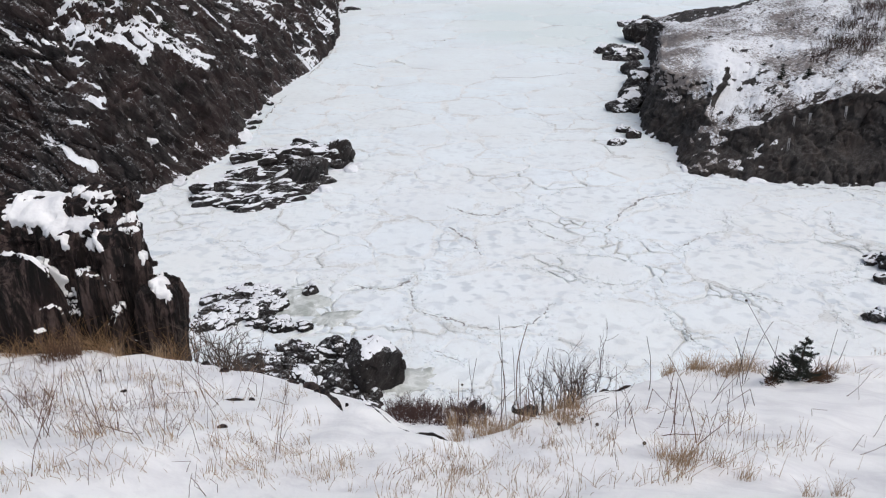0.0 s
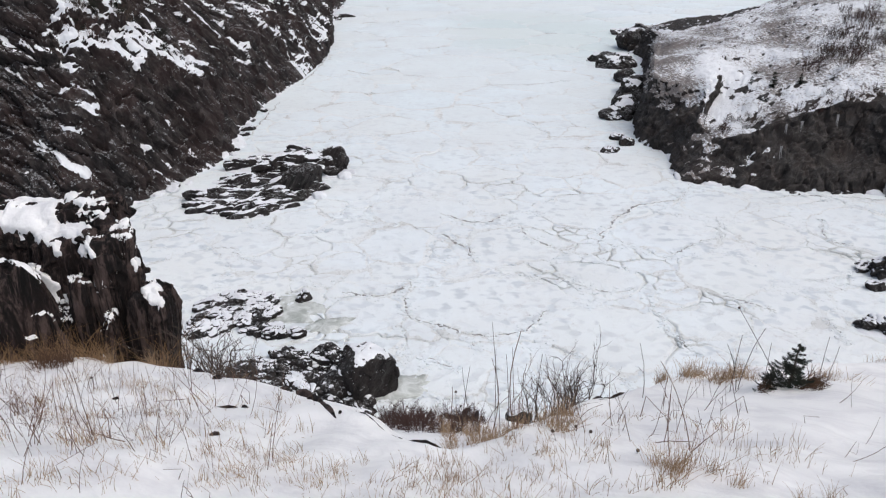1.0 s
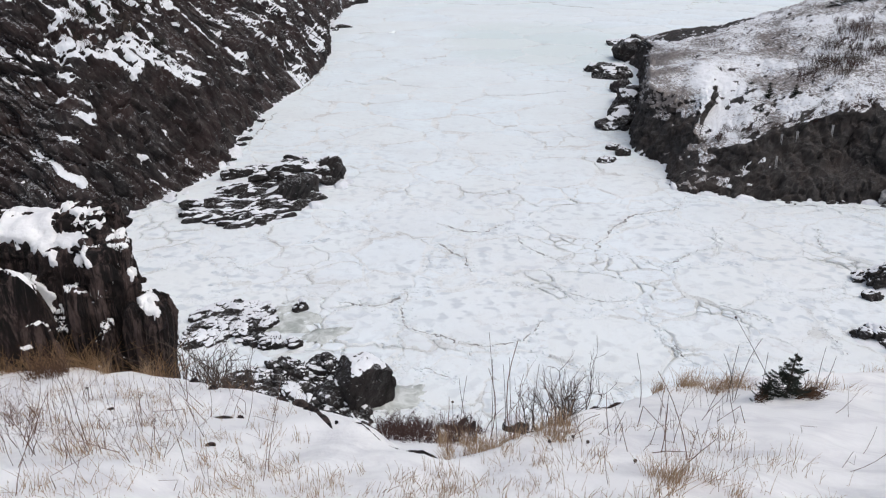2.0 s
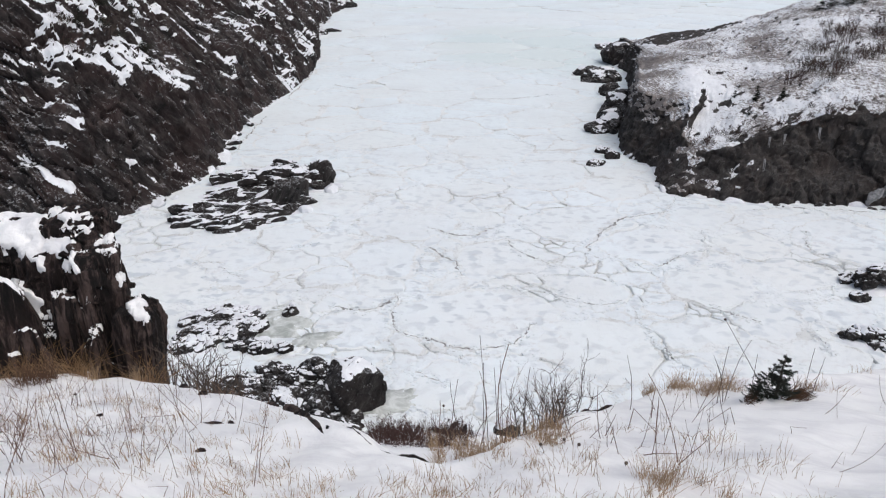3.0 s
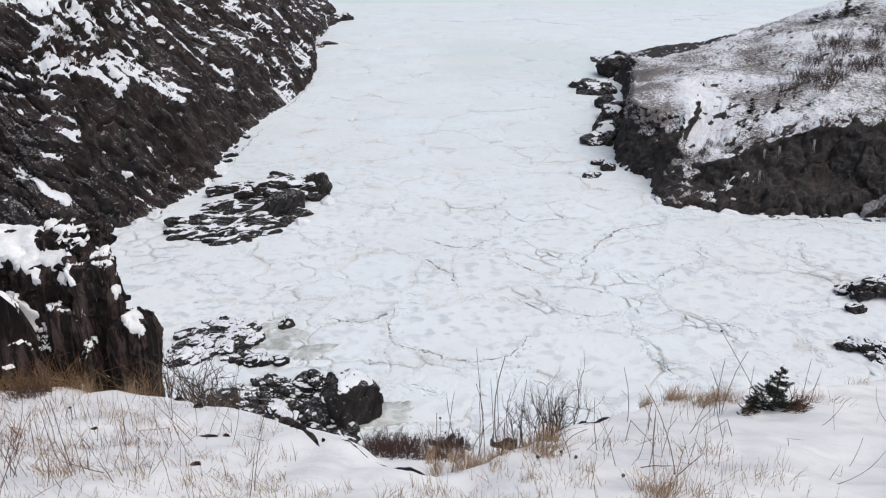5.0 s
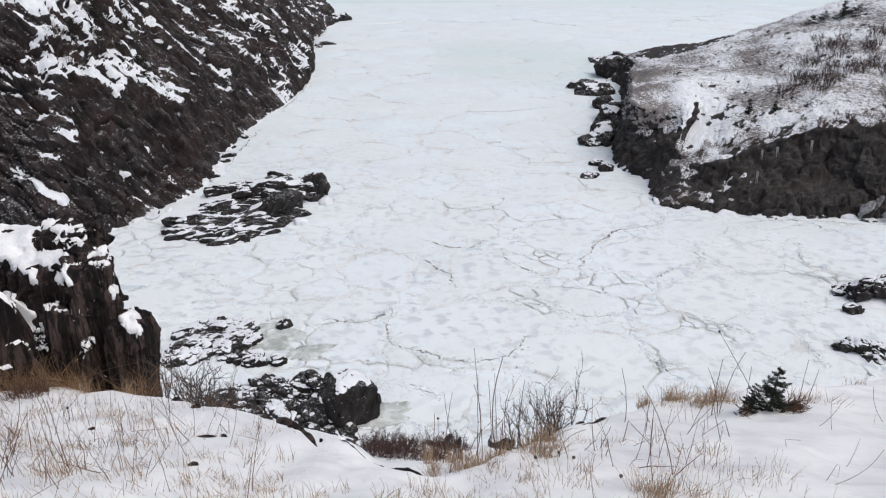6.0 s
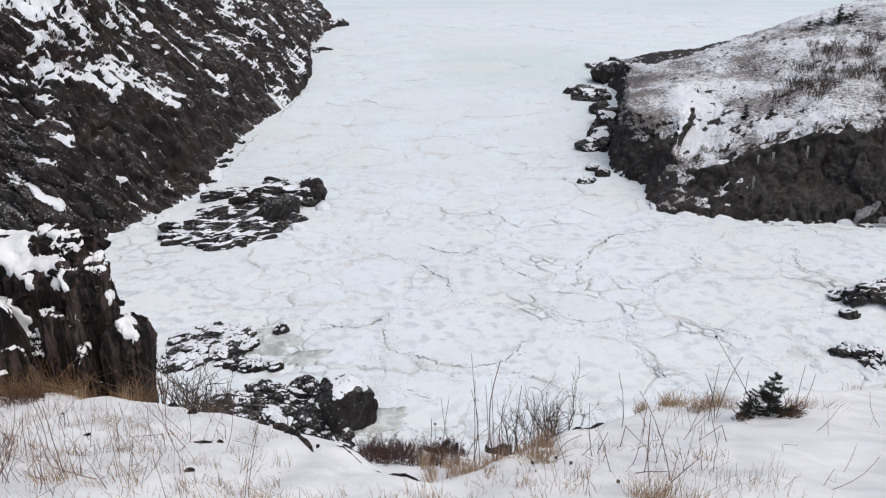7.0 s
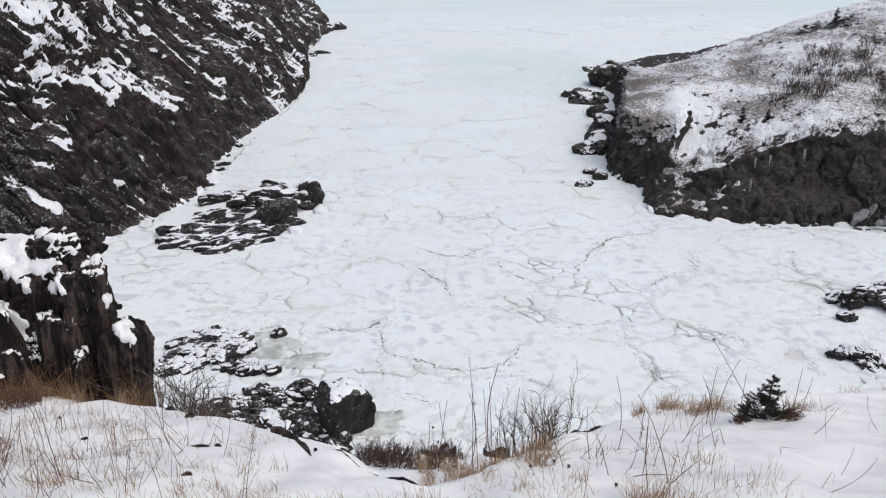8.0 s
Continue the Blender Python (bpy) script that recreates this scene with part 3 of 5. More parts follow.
def floe_geometry(ring, r, rng):
    ring = warp(ring)
    c = ring.mean(0)
    ang = np.unwrap(np.arctan2(ring[:, 1] - c[1], ring[:, 0] - c[0]))
    if ang[-1] < ang[0]:
        ring, ang = ring[::-1], -ang[::-1]
    ring = ring[np.concatenate([[True], ang[1:] > np.maximum.accumulate(ang)[:-1] + 1e-4]) & (ang < ang[0] + 2 * math.pi - 1e-3)]
    flat = np.column_stack([ring, np.zeros(len(ring))])
    k = min(1.0, r / 1.5)
    c = ring.mean(0)
    out = ring - c
    dist = np.linalg.norm(out, axis=1, keepdims=True)
    out = out / np.maximum(dist, 1e-6)
    # some seams have opened, most are frozen shut
    wide = np.clip(1.9 * vnoise(flat * 0.3, 90) + 1.0 * vnoise(flat * 1.4, 91) - 0.43 + 0.25 * (1 - smooth(33, 42, ring[:, 1])) - 1.6 * smooth(48, 80, ring[:, 1]), 0, 1)
    shut = np.clip(-2.2 * (1.9 * vnoise(flat * 0.3, 90) + 0.6 * vnoise(flat * 0.9, 92) - 0.15) + 2 * smooth(50, 75, ring[:, 1]), 0, 1)
    gap = (-0.012 - 0.05 * shut + 0.055 * wide)[:, None]
    top = 0.045 + rng.uniform(0.0, 0.012)
    n = len(ring)
    rim = 0.03 * k * np.clip(fbm(flat, 1.2, 3, 95), -0.3, 1)
    edge = top - 0.012 * (1 - shut) - 0.03 * wide
    rings = []
    for inset, z in ((gap, -0.12), (gap + 0.03 * k, edge), (gap + 0.10 * k, top + rim), (gap + k * ((0.15 + 0.55 * np.clip(vnoise(flat * 0.6, 93) + 0.3 * vnoise(flat * 2.5, 94), 0, 1)) * (1 - 0.5 * smooth(55, 110, ring[:, 1])) + 0.05)[:, None], top + 0.01), (dist * 0.55, top + 0.015)):
        q = c + out * np.maximum(dist - inset, dist * 0.45)
        rings.append(np.column_stack([q, np.broadcast_to(z, n) + (0.015 * k * vnoise(np.column_stack([q, np.zeros(n)]) * 2, 97))]))
    v = np.concatenate(rings + [np.array([[c[0], c[1], top + 0.02]])])
    f = []
    for a in range(4):
        for i in range(n):
            j = (i + 1) % n
            f.append((a * n + i, a * n + j, (a + 1) * n + j, (a + 1) * n + i))
    f += [(4 * n + i, 4 * n + (i + 1) % n, 5 * n, 5 * n) for i in range(n)]
    return v, f


def build_floes(sheet):
    X, Y, R = scatter_floes()
    rings = [floe_outline(i, X, Y, R) for i in range(len(X))]
    good = np.array([q is not None and roundness(q) > 0.5 for q in rings])  # slivers give way to their neighbours
    X, Y, R = X[good], Y[good], R[good]
    rings = [floe_outline(i, X, Y, R) for i in range(len(X))]
    rng = np.random.default_rng(11)
    single = set(np.argsort(-R / (Y + 5))[:295].tolist())
    vs, fs, tone, count = [], [], [], 0
    for i in range(len(X)):
        ring = rings[i]
        if ring is None:
            continue
        v, f = floe_geometry(ring, R[i], rng)
        f = [q[:3] if q[2] == q[3] else q for q in f]
        if i in single:
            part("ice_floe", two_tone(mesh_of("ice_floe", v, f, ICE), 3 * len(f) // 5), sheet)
        else:
            vs.append(v)
            tone += [1] * (3 * len(f) // 5) + [0] * (2 * len(f) // 5)
            fs += [tuple(k + count for k in q) for q in f]
            count += len(v)
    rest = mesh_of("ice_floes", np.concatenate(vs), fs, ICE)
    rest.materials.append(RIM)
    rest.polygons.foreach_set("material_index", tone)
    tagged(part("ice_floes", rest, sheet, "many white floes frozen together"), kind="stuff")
    brash(sheet, rings, Y)


def roundness(q):
    a, b = q, np.roll(q, -1, 0)
    area = 0.5 * abs((a[:, 0] * b[:, 1] - a[:, 1] * b[:, 0]).sum())
    return 4 * math.pi * area / np.linalg.norm(b - a, axis=1).sum() ** 2


def two_tone(me, edge):
    me.materials.append(RIM)
    me.polygons.foreach_set("material_index", [1] * edge + [0] * (len(me.polygons) - edge))
    return me


def brash(sheet, rings, Y):
    """Broken bits of ice along the seams between the floes."""
    rng = np.random.default_rng(17)
    v0 = np.array([(-1, -1, -0.6), (1, -1, -0.6), (1, 1, -0.6), (-1, 1, -0.6), (-0.7, -0.7, 0.5), (0.7, -0.7, 0.5), (0.7, 0.7, 0.5), (-0.7, 0.7, 0.5)])
    f0 = np.array([(4, 5, 6, 7), (0, 1, 5, 4), (1, 2, 6, 5), (2, 3, 7, 6), (3, 0, 4, 7)])
    vs, fs = [], []
    for i, ring in enumerate(rings):
        if ring is None or Y[i] > 75:
            continue
        ring = warp(ring)
        flat = np.column_stack([ring, np.zeros(len(ring))])
        open_ = 1.5 * vnoise(flat * 0.35, 190) + vnoise(flat * 1.1, 191)
        for q in ring[open_ > 0.55]:
            for _ in range(2):
                c = q + rng.normal(0, 0.22, 2)
                s = 0.05 + 0.11 * rng.random() ** 2
                a = rng.uniform(0, 6.28)
                w = v0 * s * rng.uniform(0.6, 1.3, (8, 3))
                x, y = w[:, 0] * math.cos(a) - w[:, 1] * math.sin(a), w[:, 0] * math.sin(a) + w[:, 1] * math.cos(a)
                fs.append(f0 + 8 * len(vs))
                vs.append(np.column_stack([x + c[0], y + c[1], 0.6 * w[:, 2] + 0.04]))
    me = mesh_of("brash_ice", np.concatenate(vs), np.concatenate(fs), ICE, False)
    tagged(part("brash_ice", me, sheet, "small broken bits of ice"), kind="stuff")


# ---------------------------------------------------------------- the near slope
def near_ground():
    xs = np.concatenate([[-420, -250, -150, -90, -60, -40, -28, -20], np.linspace(-14, 14, 281), [20, 28, 40, 60, 90, 150, 250, 420]])
    ys = np.concatenate([[-400, -200, -90, -50, -30, -18, -10], np.linspace(-5, 12, 201), np.linspace(12.2, 29, 60)])
    gx, gy = np.meshgrid(xs, ys)
    p = np.stack([gx.ravel(), gy.ravel(), ground_z(gx, gy).ravel()], 1)
    ob = new("ground", mesh_of("ground", p, grid_faces(len(ys), len(xs)), SNOW_NEAR))
    return tagged(ob, "steep white snow slope above the frozen cove", "snow slope", "", "structure")


# ---------------------------------------------------------------- the two headlands
def great_cliff():
    shore = [(-190, 38), (-60, 44), (-46, 47.5), (-36.6, 48.4), (-28.9, 49.6), (-25.4, 50.6), (-22.7, 56.3), (-20.8, 63.6), (-22.3, 71.5), (-22.2, 82),
             (-21.2, 95), (-21.1, 108.4), (-22.6, 125.8), (-26.2, 145.4), (-27.6, 171.7), (-28.5, 196), (-38, 212), (-60, 222)]
    back = [(-0.3, 0.95), (-0.6, 0.8), (-0.65, 0.75), (-0.7, 0.7), (-0.72, 0.68), (-0.75, 0.65), (-0.78, 0.62), (-0.85, 0.5), (-0.93, 0.33), (-0.98, 0.15), (-1, 0.05), (-1, 0),
            (-1, -0.05), (-1, -0.05), (-1, -0.1), (-1, -0.4), (-0.7, -0.8), (-0.2, -1)]
    curves = []
    for away, z in ((-1.0, -1.2), (-0.55, 0.1), (1.2, 3.4), (8.5, 14), (16.5, 25), (30, 29), (70, 31)):
        curves.append([(x + away * bx, y + away * by, z * (0.85 if y > 170 else 1)) for (x, y), (bx, by) in zip(shore, back)])
    g = loft(curves, 1150, (4, 20, 84, 50, 6, 4))
    nv, nu = g.shape[:2]
    v, f = g.reshape(-1, 3), grid_faces(nv, nu)
    n = soften(normals(v, f), f, 6)
    if n[:, 2].mean() < 0:
        f, n = f[:, ::-1], -n
    # the beds run down to the right, steeper farther out: stretch everything along them
    turn = smooth(-20, 30, v[:, 1] - 62 + 1.2 * (v[:, 0] + 24))[:, None]
    t = (1 - turn) * np.array([1.0, -0.15, -0.62]) + turn * np.array([0.45, 0.75, -1.0])
    t /= np.linalg.norm(t, axis=1, keepdims=True)
    c = v - np.array([-24, 62, 8])
    bed = c - 0.80 * (c * t).sum(1, keepdims=True) * t
    bed = bed + 0.35 * np.stack([fbm(v, 0.4, 2, 101), fbm(v, 0.4, 2, 102), fbm(v, 0.4, 2, 103)], 1)
    face = smooth(-1.0, 2.0, v[:, 2])
    slab, joint = blocks(bed, 0.42, 104)
    chip, crack = blocks(bed, 1.25, 105)
    d = 0.8 * ridged(v, 0.09, 2, 106) + 0.32 * slab + 0.24 * chip - 0.25 * (1 - smooth(0, 0.15, joint)) - 0.15 * (1 - smooth(0, 0.2, crack))
    d += 0.25 * ridged(bed, 0.9, 3, 107, 0.6) + 0.16 * ridged(bed, 2.2, 2, 110, 0.6) + 0.10 * fbm(v, 2.4, 3, 109, 0.6)
    v = v + n * (d * (0.25 + 0.75 * face))[:, None]
    # snow gathers in the high hollows at the near end and down one long gully; the ribs between stay bare
    y, z = v[:, 1], v[:, 2]

    def hollow(y0, z0, ry, rz):
        return np.exp(-(((y - y0) / ry) ** 2) - ((z - z0) / rz) ** 2)

    gather = -0.37 + 0.32 * hollow(56, 12.5, 5, 3.0) + 0.18 * hollow(63, 11.5, 4.5, 4.5) + 0.26 * hollow(96, 9, 10, 5) + 0.22 * hollow(73, 15.5, 8, 3.0) + 0.1 * hollow(52.3, 3.4, 1.2, 0.8) + 0.40 * hollow(60, 15.8, 7, 2.4) + 0.06 * hollow(66, 9, 4, 2.8)
    gully = y - 82.5 - 0.05 * (13 - z) + 1.0 * fbm(v, 0.5, 3, 123)
    gather += 0.55 * np.exp(-((gully / 1.0) ** 2)) * smooth(2.5, 5, z) + 0.06 * smooth(100, 125, y) - 0.16 * (1 - smooth(1, 6.5, z)) * (1 - smooth(75, 90, y))
    gather += 0.22 * fbm(bed, 0.34, 3, 120) + 0.42 * fbm(bed, 1.0, 4, 121, 0.6) + 0.26 * fbm(bed, 2.4, 3, 127, 0.6)
    seam = c - 0.93 * (c * t).sum(1, keepdims=True) * t + 0.3 * fbm(v, 0.5, 3, 124)[:, None]
    thin = smooth(0.86, 0.97, 1 - np.abs(vnoise(seam * 0.75, 125))) * smooth(-0.3, 0.3, fbm(v, 0.3, 2, 126))
    gather += 0.36 * thin * (1 - smooth(62, 72, y)) * smooth(5, 8, z) + 0.2 * thin * smooth(78, 90, y)
    return rocky("cliff", v, f, ROCK_CLIFF, "tall dark rock cliff with snow on slanting ledges", "cliff", (0.55, 0.13, 1.0, 111, gather, 4, 0.12, 0.0, 0.75), kind="structure")


def headland():
    shore = [(23.5, 124), (23.6, 111.5), (22.9, 100.4), (19.6, 85.8), (16.0, 69.6), (16.4, 65.0), (17.2, 62.6), (16.4, 58.3), (17.2, 56.3), (19.1, 55.7),
             (22.1, 54.5), (26.6, 54.8), (30.5, 54.0), (33.2, 53.6), (42.2, 52.4), (60, 50), (190, 44)]
    brow = [(26, 124, 2.2), (25.3, 111.5, 2.6), (24.3, 101, 3.2), (21.2, 87, 4.3), (17.6, 71.5, 5.2), (18.8, 68.0, 5.2), (20.8, 66, 5.6), (19.0, 61.0, 3.2), (19.6, 59, 3.0), (21.5, 58.2, 3.7),
            (24.4, 57.6, 4.7), (28.6, 57.8, 5.8), (32.6, 57.2, 6.15), (35.6, 56.8, 6.3), (44.6, 55.4, 7.0), (63, 53, 9), (190, 47, 11)]
    crest = [(27.5, 120, 2.6), (27.0, 114, 3.4), (28.5, 111, 4.3), (31, 108, 5.4), (33.5, 105, 6.2), (35.5, 102, 7.3), (37, 100, 8.2), (38.5, 98.5, 9), (40, 97, 9.8), (41.7, 95.5, 10.8),
             (44, 94, 11.8), (47, 93, 12.8), (50.3, 92, 13.8), (55, 91, 15), (66, 89, 17), (84, 86, 19), (200, 80, 22)]
    foot = [(x, y, -1.2) for x, y in shore]
    low = [(x, y, 0.1) for x, y in shore]
    back = [(x + 1.5, y + 7, z - 3.5) for x, y, z in crest]
    sea = [(x + 4, y + 26, -1.5) for x, y, z in crest]
    n = len(brow)
    mid = []
    for i in range(n):
        near = np.mean([brow[max(i - 1, 0)], brow[i], brow[min(i + 1, n - 1)]], 0)
        far = np.mean([crest[max(i - 1, 0)], crest[i], crest[min(i + 1, n - 1)]], 0)
        mid.append(tuple(0.78 * near + 0.22 * far + np.array([0, 0, 0.35])))
    g = loft([foot, low, brow, mid, crest, back, sea], 620, (4, 56, 36, 100, 8, 8))
    nv, nu = g.shape[:2]
    v, f = g.reshape(-1, 3).copy(), grid_faces(nv, nu)
    inner = smooth(0.5, 3.0, v[:, 2])[:, None]
    v = v + inner * np.stack([0.7 * fbm(v, 0.25, 2, 231), 0.7 * fbm(v, 0.25, 2, 232), 0.08 * fbm(v, 0.25, 2, 233)], 1) * (1 - 0.8 * smooth(60, 66, v[:, 1] - 0.25 * (v[:, 0] - 20)))[:, None]
    n = soften(normals(v, f), f, 5)
    if n[:, 2].mean() < 0:
        f = f[:, ::-1]
        n = -n
    steep = 1 - smooth(0.55, 0.85, n[:, 2])
    top = 1 - steep
    bed = v * np.array([1.0, 1, 0.5]) + 0.4 * np.stack([fbm(v, 0.5, 2, 201), fbm(v, 0.5, 2, 202), fbm(v, 0.5, 2, 204)], 1)
    slab, joint = blocks(bed, 0.5, 205)
    chip, crack = blocks(bed, 1.6, 206)
    d = steep * (0.28 * ridged(v, 0.14, 2, 203) + 0.15 * slab + 0.10 * chip - 0.15 * (1 - smooth(0, 0.15, joint)) + 0.2 * ridged(v, 0.9, 3, 207, 0.6) + 0.07 * fbm(v, 2.4, 2, 208))
    d += top * (0.35 * fbm(v, 0.12, 3, 209) + 0.12 * fbm(v, 0.9, 3, 210) + 0.06 * ridged(v, 2.5, 2, 211))
    v = v + n * d[:, None]
    left = 1 - smooth(24, 31, v[:, 0] - 0.12 * (v[:, 1] - 60))
    back_of_brow = v[:, 1] - 57.5 + 0.12 * np.maximum(v[:, 0] - 26, 0) + 2.4 * fbm(v, 0.9, 5, 224, 0.7)
    turf = (1 - smooth(20.5, 23, v[:, 0] - 0.13 * (v[:, 1] - 70))) * smooth(63, 66, v[:, 1]) * smooth(2.6, 4.0, v[:, 2] + 0.05 * (v[:, 1] - 70) + 0.8 * fbm(v, 0.8, 4, 226))
    bare = 0.55 * turf - 0.6 * (1 - smooth(-1.4, 2.0, back_of_brow)) * smooth(22, 25, v[:, 0]) - 0.55 * (1 - turf) * smooth(0.2, 0.85, steep + 0.6 * fbm(v, 1.1, 4, 222, 0.6)) - 0.14 * left * smooth(0.1, 0.6, fbm(v, 0.35, 3, 221) + 0.35) - 0.5 * smooth(94, 104, v[:, 1]) * (1 - smooth(34, 40, v[:, 0]))
    return rocky("headland", v, f, ROCK_HEAD, "low dark headland with a snowy grass top", "headland", (0.66, 0.08, 1.3, 219, bare, 2, 0.24, 0.12), SNOW_HILL, kind="structure")


def hill_snow():
    """Thin snow through which dead grass shows in flecks and bands."""
    m = Mat("thin snow on dead grass", 0.7)
    bands = m.noise(0.22, 5, 0.62, m.mapped((1, 0.45, 1), (0, 0, 20)), 0.5)
    fleck = m.noise(6.0, 6, 0.8, m.mapped((1, 0.45, 1), (0, 0, 25)))
    amount = m.math("ADD", m.math("MULTIPLY", m.math("SUBTRACT", bands, 0.5), 0.7), fleck)
    # the turf is thick along the seaward edge, and one hollow lies under deeper snow
    place = m.t.nodes.new("ShaderNodeSeparateXYZ")
    m.put(place, 0, m.co)
    inland = m.math("SUBTRACT", place.outputs["X"], m.math("MULTIPLY", m.math("SUBTRACT", place.outputs["Y"], 70.0), 0.13))
    edge = m.ramp(m.math("MULTIPLY", m.math("SUBTRACT", inland, 15.0), 0.1), (0.35, 1.0), (0.68, 0.0))
    off_x = m.math("POWER", m.math("ABSOLUTE", m.math("MULTIPLY", m.math("SUBTRACT", inland, 23.2), 0.3)), 2.0)
    off_y = m.math("POWER", m.math("ABSOLUTE", m.math("MULTIPLY", m.math("SUBTRACT", place.outputs["Y"], 68.0), 0.11)), 2.0)
    hollow = m.ramp(m.math("ADD", off_x, off_y), (0.3, 1.0), (1.2, 0.0))
    amount = m.math("ADD", amount, m.math("SUBTRACT", m.math("MULTIPLY", edge, 0.10), m.math("SUBTRACT", m.math("MULTIPLY", hollow, 0.13), 0.03)))
    grass = m.mix(m.noise(13, 4), (0.085, 0.07, 0.063), (0.27, 0.235, 0.215))
    c = m.mix(m.ramp(amount, (0.51, 0.0), (0.58, 0.95)), (0.78, 0.80, 0.83), grass)
    m.colour(c)
    return m.bump(fleck, 0.1, 0.6).m


SNOW_HILL = hill_snow()

SHEET = ice_sheet()
near_ground()
great_cliff()
headland()

# ---------------------------------------------------------------- rocks that stand out of the ice
broken_ledge("skerry", [(-17.6, 50.9, 2.7, 1.3, 20, 0.45), (-14.6, 52.6, 4.4, 1.7, 22, 0.55), (-13.2, 57.9, 3.5, 1.6, 14, 1.6), (-14.9, 55.2, 2.9, 0.9, 18, 0.7), (-16.6, 56.3, 2.4, 1.1, 20, 0.4), (-14.8, 49.8, 2.5, 0.8, 15, 0.25), (-17.2, 59.6, 3.0, 1.0, 18, 0.7), (-14.0, 61.6, 2.2, 0.9, 10, 0.9), (-18.3, 52.4, 1.5, 0.9, 30, 0.8)],
             18, -24, (1.3, 0.40, 0.5), 150, ROCK_SHORE, "dark bedded skerry with snow between its ribs", "rock", 300, 0.06, 0.80, 0.05)
boulder("sea_boulder", (-12.6, 54.2, 0.85), (2.0, 1.2, 1.15), 15, 303, ROCK_SHORE, "large smooth brown boulder on the skerry", "boulder", None, 5, 10, 0.045, 2.6)
boulder("sea_boulder", (-10.6, 58.9, 0.9), (1.1, 0.9, 1.3), 40, 305, ROCK_SHORE, "dark square boulder at the skerry's end", "boulder", (0.88, 0.04), 5, 12, 0.06, 3.0)
broken_ledge("shore_ledge", [(-12.4, 36.0, 2.3, 1.6, 10, 0.40), (-13.0, 34.2, 1.8, 1.3, 60, 0.42), (-9.9, 33.3, 2.0, 0.5, 345, 0.38), (-11.2, 34.8, 1.5, 0.9, 30, 0.4)],
             25, -12, (0.46, 0.34, 0.30), 230, ROCK_SHORE, "broken shore ledge, cracked and half covered with snow", "rock", 310, 0.0, 0.69, 0.025)
reef("shore_rock", [(-8.9, 36.9, 0.7, 0.45, 40, 0.4)], 0.05, (70, 0.5, 0.1), ROCK_SHORE, "small dark rock with snow, beside grey slush", "rock", (0.7, 0.06, 1.2, 315), 316)
broken_ledge("rock_bank", [(-7.9, 30.0, 1.7, 1.1, 330, 0.62), (-9.3, 29.3, 2.0, 1.1, 340, 0.5), (-6.3, 30.3, 1.1, 0.8, 0, 0.95), (-7.2, 28.2, 2.8, 1.4, 330, 0.5), (-5.4, 27.6, 1.8, 0.9, 330, 0.3)],
             -30, -14, (0.40, 0.30, 0.32), 230, ROCK_SHORE, "jumble of dark broken rock dusted with snow", "rock", 320, -0.05, 0.84, 0.02)
boulder("boulder", (-4.5, 28.3, 0.85), (1.45, 1.25, 1.4), 20, 331, ROCK_SHORE, "large rounded dark boulder capped with snow", "boulder", (0.80, 0.018), 6, 10, 0.045, 2.6)
boulder("boulder", (-5.8, 28.1, 0.45), (0.95, 0.9, 0.95), 50, 335, ROCK_SHORE, "dark broken boulder beside the larger one", "boulder", (0.9, 0.025), 5, 14, 0.07, 2.6)

for k, (x, y, s) in enumerate([(-20.7, 65.4, 0.75), (-21.3, 67.6, 0.5), (-20.2, 63.0, 0.35), (-22.3, 53.9, 0.5), (-23.1, 53.0, 0.35), (-21.6, 55.5, 0.3), (-9.7, 57.2, 0.55), (-11.0, 52.7, 0.5), (-9.3, 58.3, 0.35), (-21.6, 72.5, 0.6)]):
    boulder("ice_lump", (x, y, 0.25 * s), (1.2 * s, s, 0.75 * s), 50 * k, 480 + 11 * k, SNOW, "rounded white lump of snowy ice against the rock", "ice", None, 4, 8, 0.05, group="ice lumps along the shore")
for k, (x, y, s) in enumerate([(-20.9, 68.9, 0.45), (-21.2, 70.8, 0.7), (-21.6, 73.9, 0.5), (-21.3, 78.0, 0.5), (-22.5, 54.9, 0.4), (-20.4, 64.2, 0.3)]):
    boulder("shore_stone", (x, y, 0.12), (1.2 * s, 0.8 * s, 0.6 * s), 35 * k, 620 + k, ROCK_SHORE, "small dark stone in the frozen rim below the cliff", "stone", (0.85, 0.04), 4, 10, 0.08, group="stones below the cliff")

SIDE = [  # rocks at the foot of the headland: x, y, half sizes, turn
    (25.9, 128.5, 2.2, 1.0, 0.5, 20), (24.8, 114.5, 2.2, 2.0, 1.6, 0), (18.0, 106.0, 1.3, 0.8, 0.55, 10), (19.6, 101.5, 1.9, 1.1, 0.9, 10),
    (19.0, 92.7, 1.1, 0.9, 0.8, 60), (18.6, 86.0, 1.0, 1.9, 1.3, 0), (16.6, 78.5, 1.1, 2.6, 1.0, 340), (15.5, 76.0, 1.6, 0.8, 0.6, 30),
    (17.4, 81.0, 0.9, 1.8, 1.4, 10), (14.1, 66.4, 0.5, 0.5, 0.45, 0), (12.4, 64.3, 0.7, 0.35, 0.25, 20), (13.7, 68.2, 0.55, 0.4, 0.3, 50),
]
for k, (x, y, a, b, c, turn) in enumerate(SIDE):
    boulder("shore_boulder", (x, y, 0.3 * c), (1.6 * a, 1.6 * b, 1.6 * c), turn, 400 + k, ROCK_SHORE, "dark angular boulder with snow, frozen in at the headland's foot", "boulder",
            (0.92, 0.08), 5, 16, 0.07, 2.4, group="boulders below the headland")
